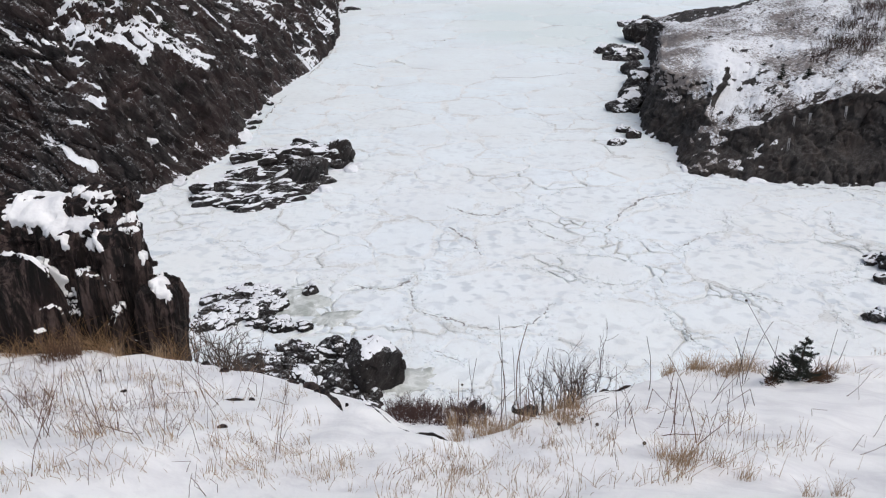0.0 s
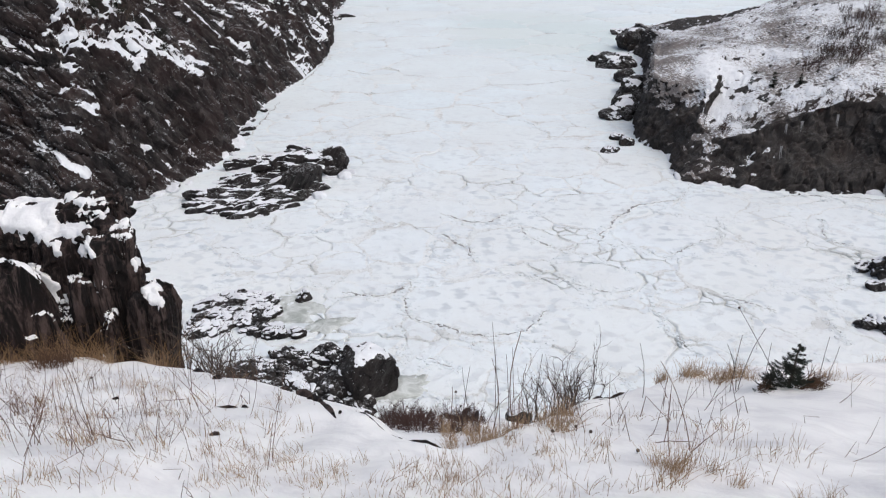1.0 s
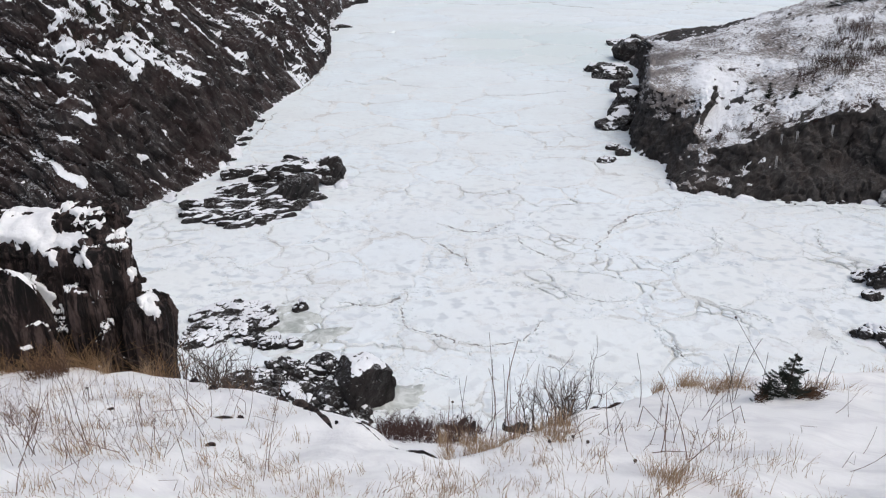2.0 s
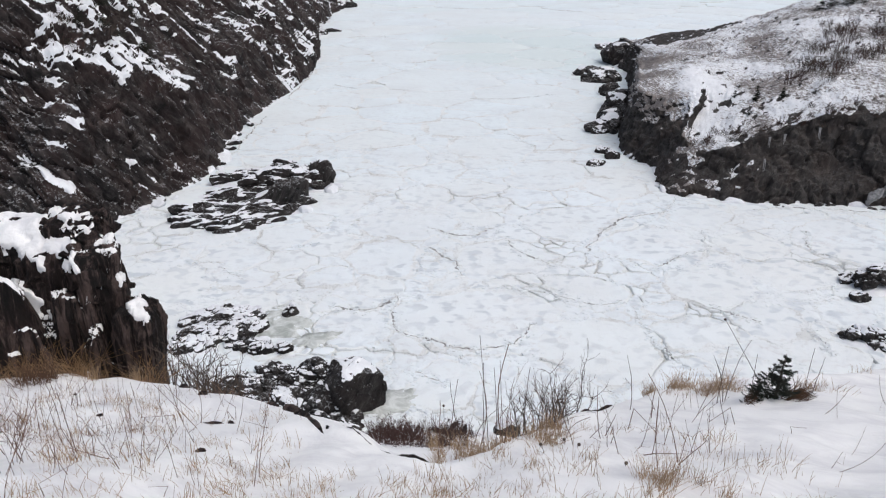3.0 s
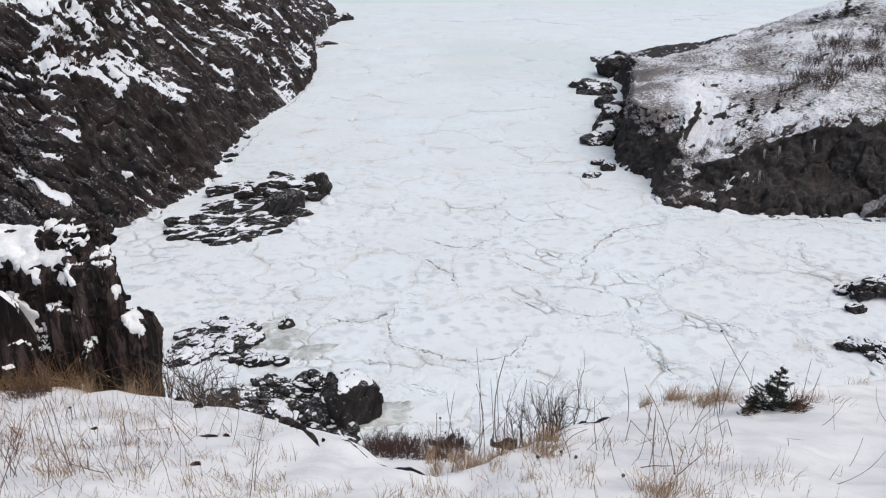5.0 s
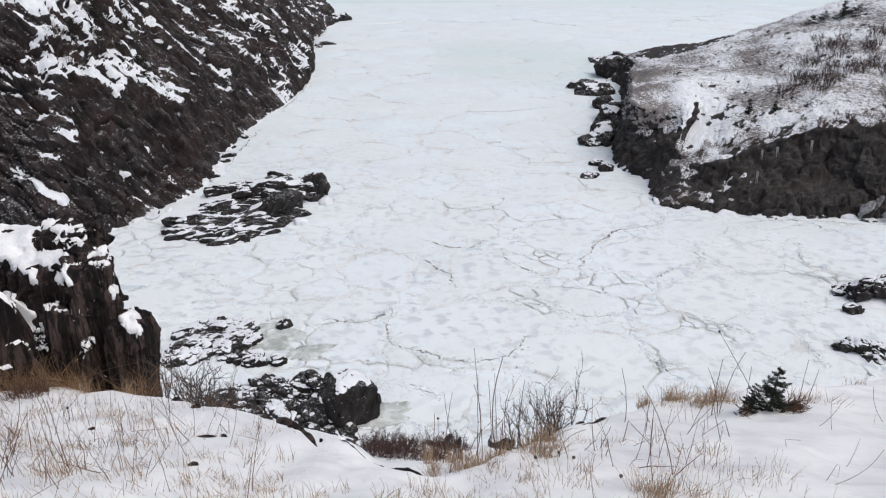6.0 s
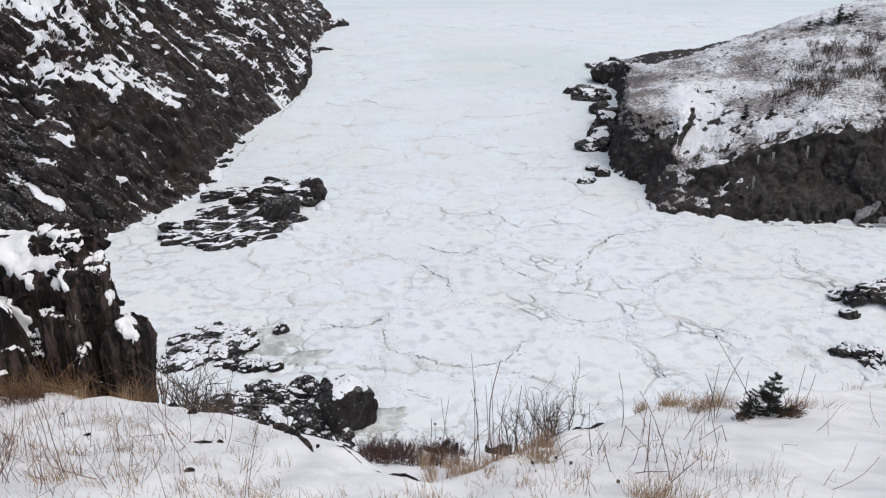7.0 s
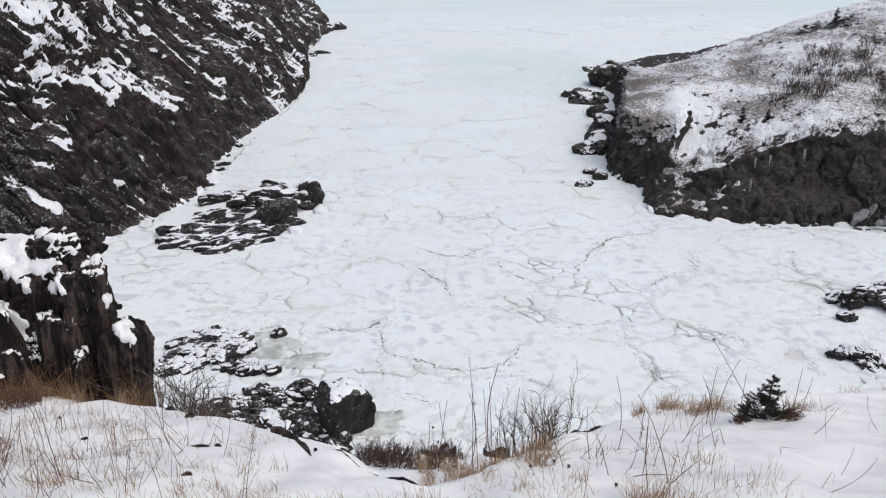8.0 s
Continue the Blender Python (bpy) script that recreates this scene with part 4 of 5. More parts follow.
for k, (x, y, a, b, c, turn) in enumerate([(-26.3, 191, 3.0, 1.4, 1.4, 10), (-23.4, 149, 2.2, 0.8, 0.45, 10), (-27.2, 187, 1.6, 1.0, 1.0, 50), (-29.0, 168, 1.4, 0.8, 0.7, 20), (-27.0, 163, 1.2, 0.7, 0.5, 70), (-24.6, 145, 1.3, 0.7, 0.6, 30), (-25.4, 138, 0.9, 0.6, 0.5, 50), (-24.8, 192, 1.5, 0.9, 0.8, 20)]):
    boulder("shore_boulder", (x, y, 0.2 * c), (a, b, c), turn, 430 + k, ROCK_SHORE, "dark rock frozen in off the cliff's end", "boulder", (0.85, 0.12), 4, 14, 0.1, 2.3, group="boulders below the cliff")
broken_ledge("shore_rock", [(25.1, 40.5, 1.75, 1.25, 12, 1.25), (23.55, 41.2, 0.5, 0.3, 40, 0.25)], 20, -20, (0.7, 0.3, 0.30), 60, ROCK_SHORE, "flat dark rock with ribs of snow", "rock", 440, 0.0, 0.80, 0.04)
boulder("shore_rock", (22.9, 38.6, 0.2), (0.6, 0.45, 0.4), 10, 446, ROCK_SHORE, "small dark rock standing out of the ice", "rock", (0.95, 0.03), 5, 12, 0.07, 2.6)
broken_ledge("shore_rock", [(21.25, 34.1, 1.4, 0.85, 350, 0.6)], 100, -14, (0.42, 0.30, 0.28), 34, ROCK_SHORE, "dark broken rock, half snow-covered", "rock", 450, 0.05, 0.80, 0.05)
STONES = [(24.1, 54.0, 0.22), (24.5, 53.75, 0.12), (27.3, 54.1, 0.35), (27.9, 53.95, 0.16), (28.2, 54.15, 0.24), (30.9, 53.3, 0.28), (31.6, 53.15, 0.14), (32.9, 52.9, 0.3)]
for k, (x, y, s) in enumerate(STONES):
    boulder("shore_stone", (x, y, 0.04), (1.5 * s, 0.8 * s, 0.55 * s), 40 * math.sin(k), 460 + k, ROCK_SHORE,
            "small dark stone in the ice below the headland", "stone", None, 3, 8, 0.08, group="stones below the headland")

# ---------------------------------------------------------------- the crag at the brow
def crag():
    base = new("crag")
    base.location = (-5.2, 9.6, 13.6)
    tagged(base, "weathered red-brown crag with thick snow on its shoulders", "crag")
    home = Matrix.Translation(base.location).inverted()

    def join(ob):
        ob.parent, ob.matrix_parent_inverse = base, home
        for key in ("label", "category"):
            if key in ob:
                del ob[key]

    foot = [(-10.5, 9.6), (-8.6, 9.15), (-7.2, 9.1), (-6.2, 9.25), (-5.36, 9.2), (-5.08, 9.3), (-4.93, 9.7), (-5.28, 10.5), (-5.9, 11.6), (-6.5, 12.6)]
    bk = [(0, 1), (0, 1), (0.0, 1), (-0.1, 1), (-0.2, 1), (-0.5, 0.6), (-0.6, 0.1), (-0.8, -0.1), (-0.8, -0.5), (-0.3, -1)]
    drop = [0.15, 0.15, 0.1, 0.05, 0.05, 0.05, 0.08, 0.3, 0.6, 0.8]
    curves = []
    for away, z in ((0.0, 12.6), (0.05, 14.2), (0.18, 15.35), (0.42, 15.66), (1.0, 15.95), (1.5, 15.98), (2.0, 15.4)):
        curves.append([(x + away * a + 0.17 * (z - 13.7), y + away * b, z - (d if z > 15 else 0)) for (x, y), (a, b), d in zip(foot, bk, drop)])
    g = loft(curves, 300, (40, 40, 26, 34, 20, 14))
    v, f = g.reshape(-1, 3), grid_faces(*g.shape[:2])
    v = v + 0.16 * np.stack([fbm(v, 1.2, 2, 531), fbm(v, 1.2, 2, 532), 0.8 * fbm(v, 1.2, 2, 533)], 1)
    n = soften(normals(v, f), f, 8)
    if n[:, 2].mean() < 0:
        f, n = f[:, ::-1], -n
    tall = v * np.array([1, 1, 0.16])
    slab, _ = blocks(tall + 0.06 * fbm(v, 2.5, 2, 504)[:, None], 1.25, 513, 1.9)
    chip, _ = blocks(v * np.array([1, 1, 0.2]) + 0.03 * fbm(v, 6, 2, 510)[:, None], 2.9, 514, 1.8)
    low = 0.06 * fbm(tall, 0.9, 2, 505) + 0.12 * slab
    low = low * (1 - 0.75 * smooth(0.5, 0.85, n[:, 2]))
    d = low + 0.06 * chip * (1 - 0.5 * smooth(0.5, 0.85, n[:, 2])) + 0.045 * ridged(tall, 4.5, 2, 506, 0.6) + 0.03 * ridged(tall, 10, 2, 508)
    gather = 0.55 * fbm(v, 1.5, 3, 512)
    broad = v + n * low[:, None]
    ob = rocky("main_block", v + n * d[:, None], f, ROCK_CRAG, "", "")
    lay_snow(ob, *snow_cover(broad, f, 0.98, 0.05, 1.2, 511, gather, 3, 0.3), SNOW_NEAR, "thick white snow on the ledges")
    cleft_snow(ob, [(-5.84, 16.13, 0.48, 0.33, -14), (-5.25, 15.94, 0.22, 0.15, 0), (-5.60, 16.40, 0.20, 0.10, 0), (-5.57, 15.70, 0.24, 0.09, 15), (-5.15, 15.70, 0.09, 0.14, 0),
                    (-5.83, 15.15, 0.13, 0.42, -24), (-5.6, 14.56, 0.12, 0.2, -20), (-5.47, 15.0, 0.17, 0.08, -25), (-5.25, 15.0, 0.09, 0.19, 28), (-5.3, 14.86, 0.12, 0.06, 0), (-5.11, 15.24, 0.11, 0.05, -35),
                    (-4.95, 16.38, 0.24, 0.08, 15), (-4.55, 15.86, 0.09, 0.26, -40), (-4.52, 15.48, 0.06, 0.12, 0)], 540)
    join(ob)
    for k, (x, y, z, a, b, c, turn, tip) in enumerate([(-4.94, 9.32, 14.55, 0.20, 0.24, 1.02, 12, 3), (-5.18, 9.2, 14.35, 0.22, 0.22, 0.98, -8, -2), (-4.86, 9.58, 14.95, 0.15, 0.2, 0.95, 30, 4),
                                                       (-5.02, 9.14, 14.0, 0.2, 0.2, 0.8, 5, 6), (-5.0, 9.55, 15.55, 0.3, 0.3, 0.4, 20, 16), (-5.5, 9.3, 14.2, 0.25, 0.2, 0.75, 10, -8)]):
        join(boulder("pillar", (x, y, z), (a, b, c), turn, 560 + k, ROCK_CRAG, "", "", (0.62, 0.045), 6, 7, 0.05, 7.0, (3.6, 3.6, 0.45), tip=tip, snow_mat=SNOW_NEAR))
    column = boulder("side_column", (-4.47, 9.3, 14.02), (0.27, 0.36, 1.06), 8, 502, ROCK_CRAG, "", "", None, 6, 4, 0.045, 6.0, (3.0, 3.0, 0.5), tip=5, snow_mat=SNOW_NEAR)
    cleft_snow(column, [(-4.37, 14.98, 0.12, 0.24, 4)], 550)
    join(column)
    join(boulder("foot_slab", (-6.55, 8.98, 14.3), (1.0, 0.32, 1.3), 6, 503, ROCK_CRAG, "", "", (0.6, 0.05), 6, 9, 0.03, 4.0, (2.5, 2.5, 0.5), tip=-11, snow_mat=SNOW_NEAR))


crag()

# ---------------------------------------------------------------- frozen spray and plants along the headlands
def ice_foot(line, width, height, seed, label):
    """A broken rim of snow and frozen spray where rock and sea ice meet."""
    p = spline([(x, y, 0) for x, y in line], 60 * len(line))
    t = np.gradient(p, axis=0)
    t /= np.linalg.norm(t, axis=1, keepdims=True)
    out = np.cross(t, [0, 0, 1])
    w = width * (0.55 + 0.8 * np.clip(fbm(p, 0.45, 3, seed), -0.6, 1))
    h = height * np.clip(0.5 + 1.1 * fbm(p, 0.8, 3, seed + 5), -0.4, 1.6)
    rows = []
    for k, z in ((-0.9, 0.9), (-0.4, 1.0), (0.3, 0.85), (0.75, 0.6), (0.95, 0.1), (1.02, -0.9)):
        q = p + out * (k * w)[:, None]
        q[:, 2] = z * h + 0.05 * fbm(q, 1.8, 3, seed + 7)
        rows.append(q)
    g = np.stack(rows)
    f = grid_faces(*g.shape[:2])
    v = g.reshape(-1, 3)
    if normals(v, f)[:, 2].mean() < 0:
        f = f[:, ::-1]
    return tagged(new("ice_foot", mesh_of("ice_foot", v, f, SNOW)), label, "ice rim", "", "structure")


ice_foot([(-28.9, 49.6), (-25.4, 50.6), (-22.7, 56.3), (-20.8, 63.6), (-22.3, 71.5), (-22.2, 82), (-21.2, 95), (-21.1, 108.4), (-22.6, 125.8), (-26.2, 145.4), (-27.6, 171.7), (-28.5, 192)],
         0.75, 0.4, 801, "white rim of frozen spray below the cliff")
ice_foot([(-28.6, 178), (-28.2, 170), (-27.0, 160), (-26.0, 150), (-24.8, 142)], 1.9, 0.5, 821, "snowy shelf of frozen spray off the cliff's end")
ice_foot([(23.6, 118), (22.9, 100.4), (19.6, 85.8), (16.0, 69.6), (16.4, 65.0), (17.2, 62.6), (16.4, 58.3), (17.2, 56.3), (19.1, 55.7), (22.1, 54.5), (26.6, 54.8), (30.5, 54.0), (33.2, 53.6), (42.2, 52.4)],
         0.6, 0.26, 811, "thin rim of frozen snow round the headland")

# ---------------------------------------------------------------- plants
def z_at(x, y):
    return float(ground_z(x, y))


def stem_path(rng, base, height, lean, bend, n=5, turn=None):
    a = rng.uniform(0, 2 * math.pi) if turn is None else turn
    d = np.array([math.cos(a), math.sin(a), 0])
    k = np.linspace(0, 1, n)[:, None]
    return np.array(base) + k * np.array([0, 0, height]) + d * (lean * k + bend * k * k)


def grass_mesh(name, seed, blades, height, spread, material, width=0.0027, wild=1.0):
    rng = np.random.default_rng(seed)
    s = Sticks()
    for _ in range(blades):
        a, r = rng.uniform(0, 2 * math.pi), spread * 0.5 * math.sqrt(rng.random())
        h = height * rng.uniform(0.35, 1.0)
        base = (r * math.cos(a), r * math.sin(a), -0.04)
        s.add(stem_path(rng, base, h, wild * rng.normal(0, 0.26) * h, wild * rng.normal(0, 0.4) * h, 5), width * rng.uniform(0.7, 1.3), width * 0.3)
    return s.mesh(name, material)


def stalk_mesh(seed, height, broken, head, material=None, thick=0.0031):
    """A dead stalk: straight or snapped over, some with a side shoot or a dark seed head."""
    rng = np.random.default_rng(seed)
    s = Sticks()
    p = stem_path(rng, (0, 0, -0.05), height, rng.normal(0, 0.12) * height, rng.normal(0, 0.2) * height, 7)
    p = p + 0.0015 * rng.normal(size=p.shape)
    if broken:
        k = rng.integers(2, 5)
        side = rng.normal(size=2)
        side = side / np.linalg.norm(side) * height * 0.5
        tail = np.linspace(0, 1, 7 - k)[1:, None] * np.array([side[0], side[1], -rng.uniform(-0.1, 0.5) * height * 0.4])
        p = np.concatenate([p[:k + 1], p[k] + tail])
    s.add(p, thick, 0.5 * thick, 4)
    if rng.random() < 0.6:
        q = p[3]
        s.add([q, q + rng.normal(size=3) * 0.04 + [0, 0, 0.04], q + rng.normal(size=3) * 0.06 + [0, 0, 0.09]], 0.002, 0.001)
    if head:
        s.bead(p[-1], 0.014)
    return s.mesh("dry_stalk", material or STALK)


def shrub_mesh(name, seed, stems, height, spread, material, thick=0.005, forks=3):
    """A bare shrub: stems that rise, fork and fork again into fine twigs."""
    rng = np.random.default_rng(seed)
    s = Sticks()

    def grow(base, way, length, r, depth):
        way = way / np.linalg.norm(way)
        n = 5
        pts = [np.array(base, float)]
        for _ in range(n):
            way = way + rng.normal(0, 0.16, 3) + [0, 0, 0.05]
            way = way / np.linalg.norm(way)
            pts.append(pts[-1] + way * length / n)
        s.add(pts, r, r * 0.5, 4 if depth == 0 else 3)
        if depth < 2:
            for _ in range(forks):
                k = rng.integers(2, n + 1)
                grow(pts[k], way + rng.normal(0, 0.45, 3), length * rng.uniform(0.35, 0.6), r * 0.55, depth + 1)

    for _ in range(stems):
        a = rng.uniform(0, 2 * math.pi)
        r = spread * 0.35 * math.sqrt(rng.random())
        out = np.array([math.cos(a), math.sin(a), 0])
        grow(out * r + [0, 0, -0.05], out * rng.uniform(0.05, 0.45) + [0, 0, 1], height * rng.uniform(0.45, 0.75), thick * rng.uniform(0.7, 1.2), 0)
    return s.mesh(name, material)


def spruce(at, height, width, seed, label, detail=1.0, lean=0.0, group=""):
    rng = np.random.default_rng(seed)
    root = tagged(new("young_spruce"), label, "spruce", group)
    wood, leaf = Sticks(), Sticks()
    wood.add([(0, 0, -0.1 * height), (0.01 * height, 0, 0.4 * height), (0.0, 0.01 * height, 0.8 * height), (0, 0, height)], 0.028 * height, 0.004 * height, 6)
    size = 0.035 * max(height, 0.4 * width)
    starts, ends = [], []
    whorls = 13
    for w in range(whorls):
        k = (w + 0.4 * rng.random()) / whorls
        h = height * (0.04 + 0.93 * k)
        reach = 0.5 * width * (1 - k) ** 0.8 + 0.035 * height
        for b in range(int(7 - 3 * k)):
            if rng.random() < 0.36:
                continue
            a = rng.uniform(0, 2 * math.pi)
            L = reach * rng.uniform(0.55, 1.15)
            d = np.array([math.cos(a), math.sin(a), 0])
            t = np.linspace(0, 1, 6)[:, None]
            pts = np.array([0, 0, h]) + d * L * t + np.array([0, 0, 1]) * L * (-0.18 * np.sin(t * 2.6) + 0.16 * t * t)
            wood.add(pts, 0.008 * height, 0.003 * height, 3)
            n = min(9, max(3, int(9 * detail * L / (0.25 * height))))
            for q in range(n):
                f = (q + 0.8) / (n + 0.4)
                i = min(int(f * 5), 4)
                p = pts[i] + (pts[i + 1] - pts[i]) * (f * 5 - i)
                for sgn in (-1, 1):
                    side = np.array([-d[1], d[0], 0]) * sgn + d * 0.8 + [0, 0, rng.normal(0, 0.2)]
                    tw = p + side * L * 0.34 * (1.1 - f) * rng.uniform(0.6, 1.1)
                    wood.add([p, tw], 0.003 * height, 0.002 * height, 3)
                    m = int(9 * detail)
                    c = p + (tw - p) * ((np.arange(m) + 0.5) / m)[:, None]
                    nd = rng.normal(size=(m, 3)) + side * 0.6 + [0, 0, 0.35]
                    nd = nd / np.linalg.norm(nd, axis=1, keepdims=True) * size * rng.uniform(0.7, 1.2, (m, 1))
                    starts.append(c), ends.append(c + nd)
            nd = rng.normal(size=(5, 3)) + d
            starts.append(np.repeat(pts[-1:], 5, 0)), ends.append(pts[-1] + nd / np.linalg.norm(nd, axis=1, keepdims=True) * size)
    thick = 0.0048 * max(height, 0.4 * width)
    leaf.needles(np.concatenate(starts), np.concatenate(ends), thick, 0.35 * thick)
    part("trunk", wood.mesh("trunk", BARK), root, "thin brown stem and boughs")
    part("needles", leaf.mesh("needles", NEEDLE), root, "dense dark green needles")
    root.matrix_basis = pose(*at, 0, lean, seed * 40)
    return root


def strew(proto, x, y, rng, scale=(0.8, 1.2), sink=0.0, tilt=6):
    m = pose(x, y, z_at(x, y) - sink, rng.normal(0, tilt), rng.normal(0, tilt), rng.uniform(0, 360)) @ Matrix.Scale(rng.uniform(*scale), 4)
    ob = proto.copy()
    scene.collection.objects.link(ob)
    ob.matrix_basis = m
    return ob


def patch(protos, count, xa, xb, ya, yb, seed, scale=(0.7, 1.2), tilt=6, shear=None):
    """Copies of plants by chance over a stretch of the slope; shear: how much the stretch shifts in y per metre of x."""
    rng = np.random.default_rng(seed)
    for _ in range(count):
        x, y = rng.uniform(xa, xb), rng.uniform(ya, yb)
        if shear:
            y += shear * (x - xa)
        strew(protos[rng.integers(len(protos))], x, y, rng, scale, 0.0, tilt)


def grass_patch(count, xa, xb, ya, yb, seed, scale=(0.7, 1.2), tilt=6, shear=0.0):
    """Thin tufts of dry grass by chance over a stretch of the slope, too many and too fine to count."""
    rng = np.random.default_rng(seed)
    vs, fs, total = [], [], 0
    for _ in range(count):
        x, y = rng.uniform(xa, xb), rng.uniform(ya, yb)
        y += shear * (x - xa)
        v, f = THIN_TUFT[rng.integers(len(THIN_TUFT))]
        m = np.array(pose(x, y, z_at(x, y), rng.normal(0, tilt), rng.normal(0, tilt), rng.uniform(0, 360)) @ Matrix.Scale(rng.uniform(*scale), 4))
        vs.append(v @ m[:3, :3].T + m[:3, 3])
        fs.append(f + total)
        total += len(v)
    me = mesh_of("dry_grass", np.concatenate(vs), np.concatenate(fs), STRAW, False)
    tagged(new("dry_grass", me), "thin tufts of dry pale grass in the snow", "grass", "", "stuff")


def proto(mesh, label, category, group):
    return tagged(new(mesh.name, mesh), label, category, group)


STRAW_TUFT = [proto(grass_mesh("grass_tuft", 600 + k, 34, 0.26, 0.16, STRAW), "tuft of dry straw-yellow grass in the snow", "grass", "grass tufts on the slope") for k in range(4)]
THIN_TUFT = []
for k in range(4):
    me = grass_mesh("thin_tuft", 610 + k, 14, 0.17, 0.20, STRAW)
    THIN_TUFT.append((np.array([q.co[:] for q in me.vertices]), np.array([q.vertices[:] for q in me.polygons])))
    bpy.data.meshes.remove(me)
TALL_TUFT = [proto(grass_mesh("tall_grass", 620 + k, 26, 0.5, 0.34, RUSSET, 0.0034, 1.9), "tall dry yellow grass at the foot of the crag", "grass", "tall grass below the crag") for k in range(3)]
DRY_STALK = [proto(stalk_mesh(630 + k, 0.24 + 0.055 * k, k % 6 == 1, False, None, 0.0031), "dead brown weed stalk standing in the snow", "stalk", "dead stalks on the slope") for k in range(8)]
HEATHER = [proto(shrub_mesh("heath_shrub", 640 + k, 20, 0.28, 0.5, HEATH, 0.005, 4), "low red-brown bare heath shrub in the gully", "shrub", "heath in the gully") for k in range(3)]
PROTOS = STRAW_TUFT + TALL_TUFT + DRY_STALK + HEATHER
for k, ob in enumerate(PROTOS):  # the first of each kind stands in its own stretch
    if ob in HEATHER:
        x, y = -1.0 + 0.4 * (k % 3), 8.2
    elif ob in DRY_STALK:
        x, y = -4.2 + 0.33 * (k % 8), 6.2 + 0.1 * (k % 3)
    else:
        x, y = -7.2 + 0.28 * k, 8.6
    ob.matrix_basis = pose(x, y, z_at(x, y), 0, 0, 40 * k)

# crag foot, left slope
patch(TALL_TUFT, 26, -7.6, -3.9, 8.45, 8.95, 701, (0.6, 1.15), 8)
patch(STRAW_TUFT, 12, -7.4, -3.9, 8.3, 8.8, 702, (0.7, 1.2), 10)
patch(DRY_STALK, 80, -5.6, -2.2, 5.6, 8.2, 703, (0.6, 1.4), 16, -0.5)
patch(DRY_STALK, 60, -3.4, -1.4, 3.4, 6.2, 704, (0.5, 1.2), 13)
grass_patch(80, -4.6, -1.2, 3.7, 7.4, 705, (0.6, 1.3), 12, -0.2)
# the gully
patch(STRAW_TUFT, 38, -0.25, 1.0, 5.0, 6.8, 711, (0.6, 1.15), 9)
grass_patch(20, -0.2, 0.9, 4.6, 5.6, 712, (0.7, 1.2), 9)
patch(HEATHER, 38, -1.0, 0.1, 6.9, 8.9, 713, (0.6, 1.0), 6, -0.25)
patch(DRY_STALK, 16, -0.3, 1.0, 5.0, 7.0, 714, (1.1, 2.0), 7)
# the foot of the view
grass_patch(50, -0.5, 0.6, 3.5, 4.5, 721, (0.6, 1.1), 10)
grass_patch(30, -1.7, -0.6, 3.7, 4.5, 722, (0.6, 1.1), 10)
patch(STRAW_TUFT, 8, 1.25, 1.85, 3.9, 4.2, 723, (0.75, 1.1), 8)
patch(STRAW_TUFT, 2, 2.0, 2.2, 3.45, 3.6, 724, (0.5, 0.7), 8)
# the right slope and its brow
patch(DRY_STALK, 44, 0.9, 2.6, 4.0, 5.8, 731, (0.6, 1.6), 16, 0.6)
grass_patch(16, 0.9, 2.4, 4.2, 5.8, 732, (0.6, 1.1), 12, 0.7)
patch(DRY_STALK, 26, 2.4, 5.6, 3.8, 7.4, 733, (0.4, 1.0), 14)
grass_patch(26, 2.35, 3.5, 7.7, 8.2, 734, (0.7, 1.2), 8)
patch(STRAW_TUFT, 15, 2.35, 3.4, 7.6, 8.2, 735, (0.7, 1.25), 9)
grass_patch(14, 5.8, 7.2, 9.2, 9.9, 736, (0.7, 1.1), 8)
grass_patch(9, 4.25, 4.8, 7.7, 8.2, 737, (0.9, 1.7), 14)

# bare shrubs at the gully's edge and behind the crag
for k, (x, y, n, h, w) in enumerate([(0.78, 6.35, 14, 0.9, 0.26), (1.0, 6.5, 12, 0.72, 0.35), (1.22, 6.9, 13, 0.8, 0.42)]):
    ob = new("bare_shrub", shrub_mesh("bare_shrub", 650 + k, n, h, w, TWIG, 0.0065, 4))
    ob.matrix_basis = pose(x, y, z_at(x, y))
    tagged(ob, "leafless dark shrub at the edge of the gully", "shrub", "bare shrubs")
for k, (x, y, n, h, w) in enumerate([(-3.95, 8.95, 7, 1.2, 0.4), (-3.6, 8.9, 8, 1.15, 0.5), (-3.3, 8.7, 7, 1.0, 0.4), (-3.05, 8.5, 6, 0.8, 0.4)]):
    ob = new("bare_shrub", shrub_mesh("bare_shrub", 660 + k, n + 9, h, w, TWIG, 0.0115, 3))
    ob.matrix_basis = pose(x, y, z_at(x, y))
    tagged(ob, "leafless dark shrub beside the crag", "shrub", "bare shrubs")

for k, (x, y, h) in enumerate([(0.3, 6.3, 1.1), (0.36, 6.35, 1.2), (0.43, 6.3, 1.05), (0.52, 6.6, 0.9), (0.12, 6.6, 0.85), (-0.05, 6.4, 0.75), (0.66, 6.0, 0.95), (0.8, 6.1, 0.9), (0.22, 6.8, 0.7),
                               (2.95, 7.2, 0.85), (3.05, 7.25, 1.0), (3.02, 7.2, 0.7), (3.35, 7.3, 0.6), (4.05, 7.5, 0.7), (4.15, 7.5, 0.55), (1.85, 6.7, 0.7)]):
    ob = tagged(new("dry_stalk", stalk_mesh(680 + k, h, False, False, TWIG, 0.0042)), "tall thin dead stalk standing above the snow", "stalk", "tall stalks")
    ob.matrix_basis = pose(x, y, z_at(x, y))

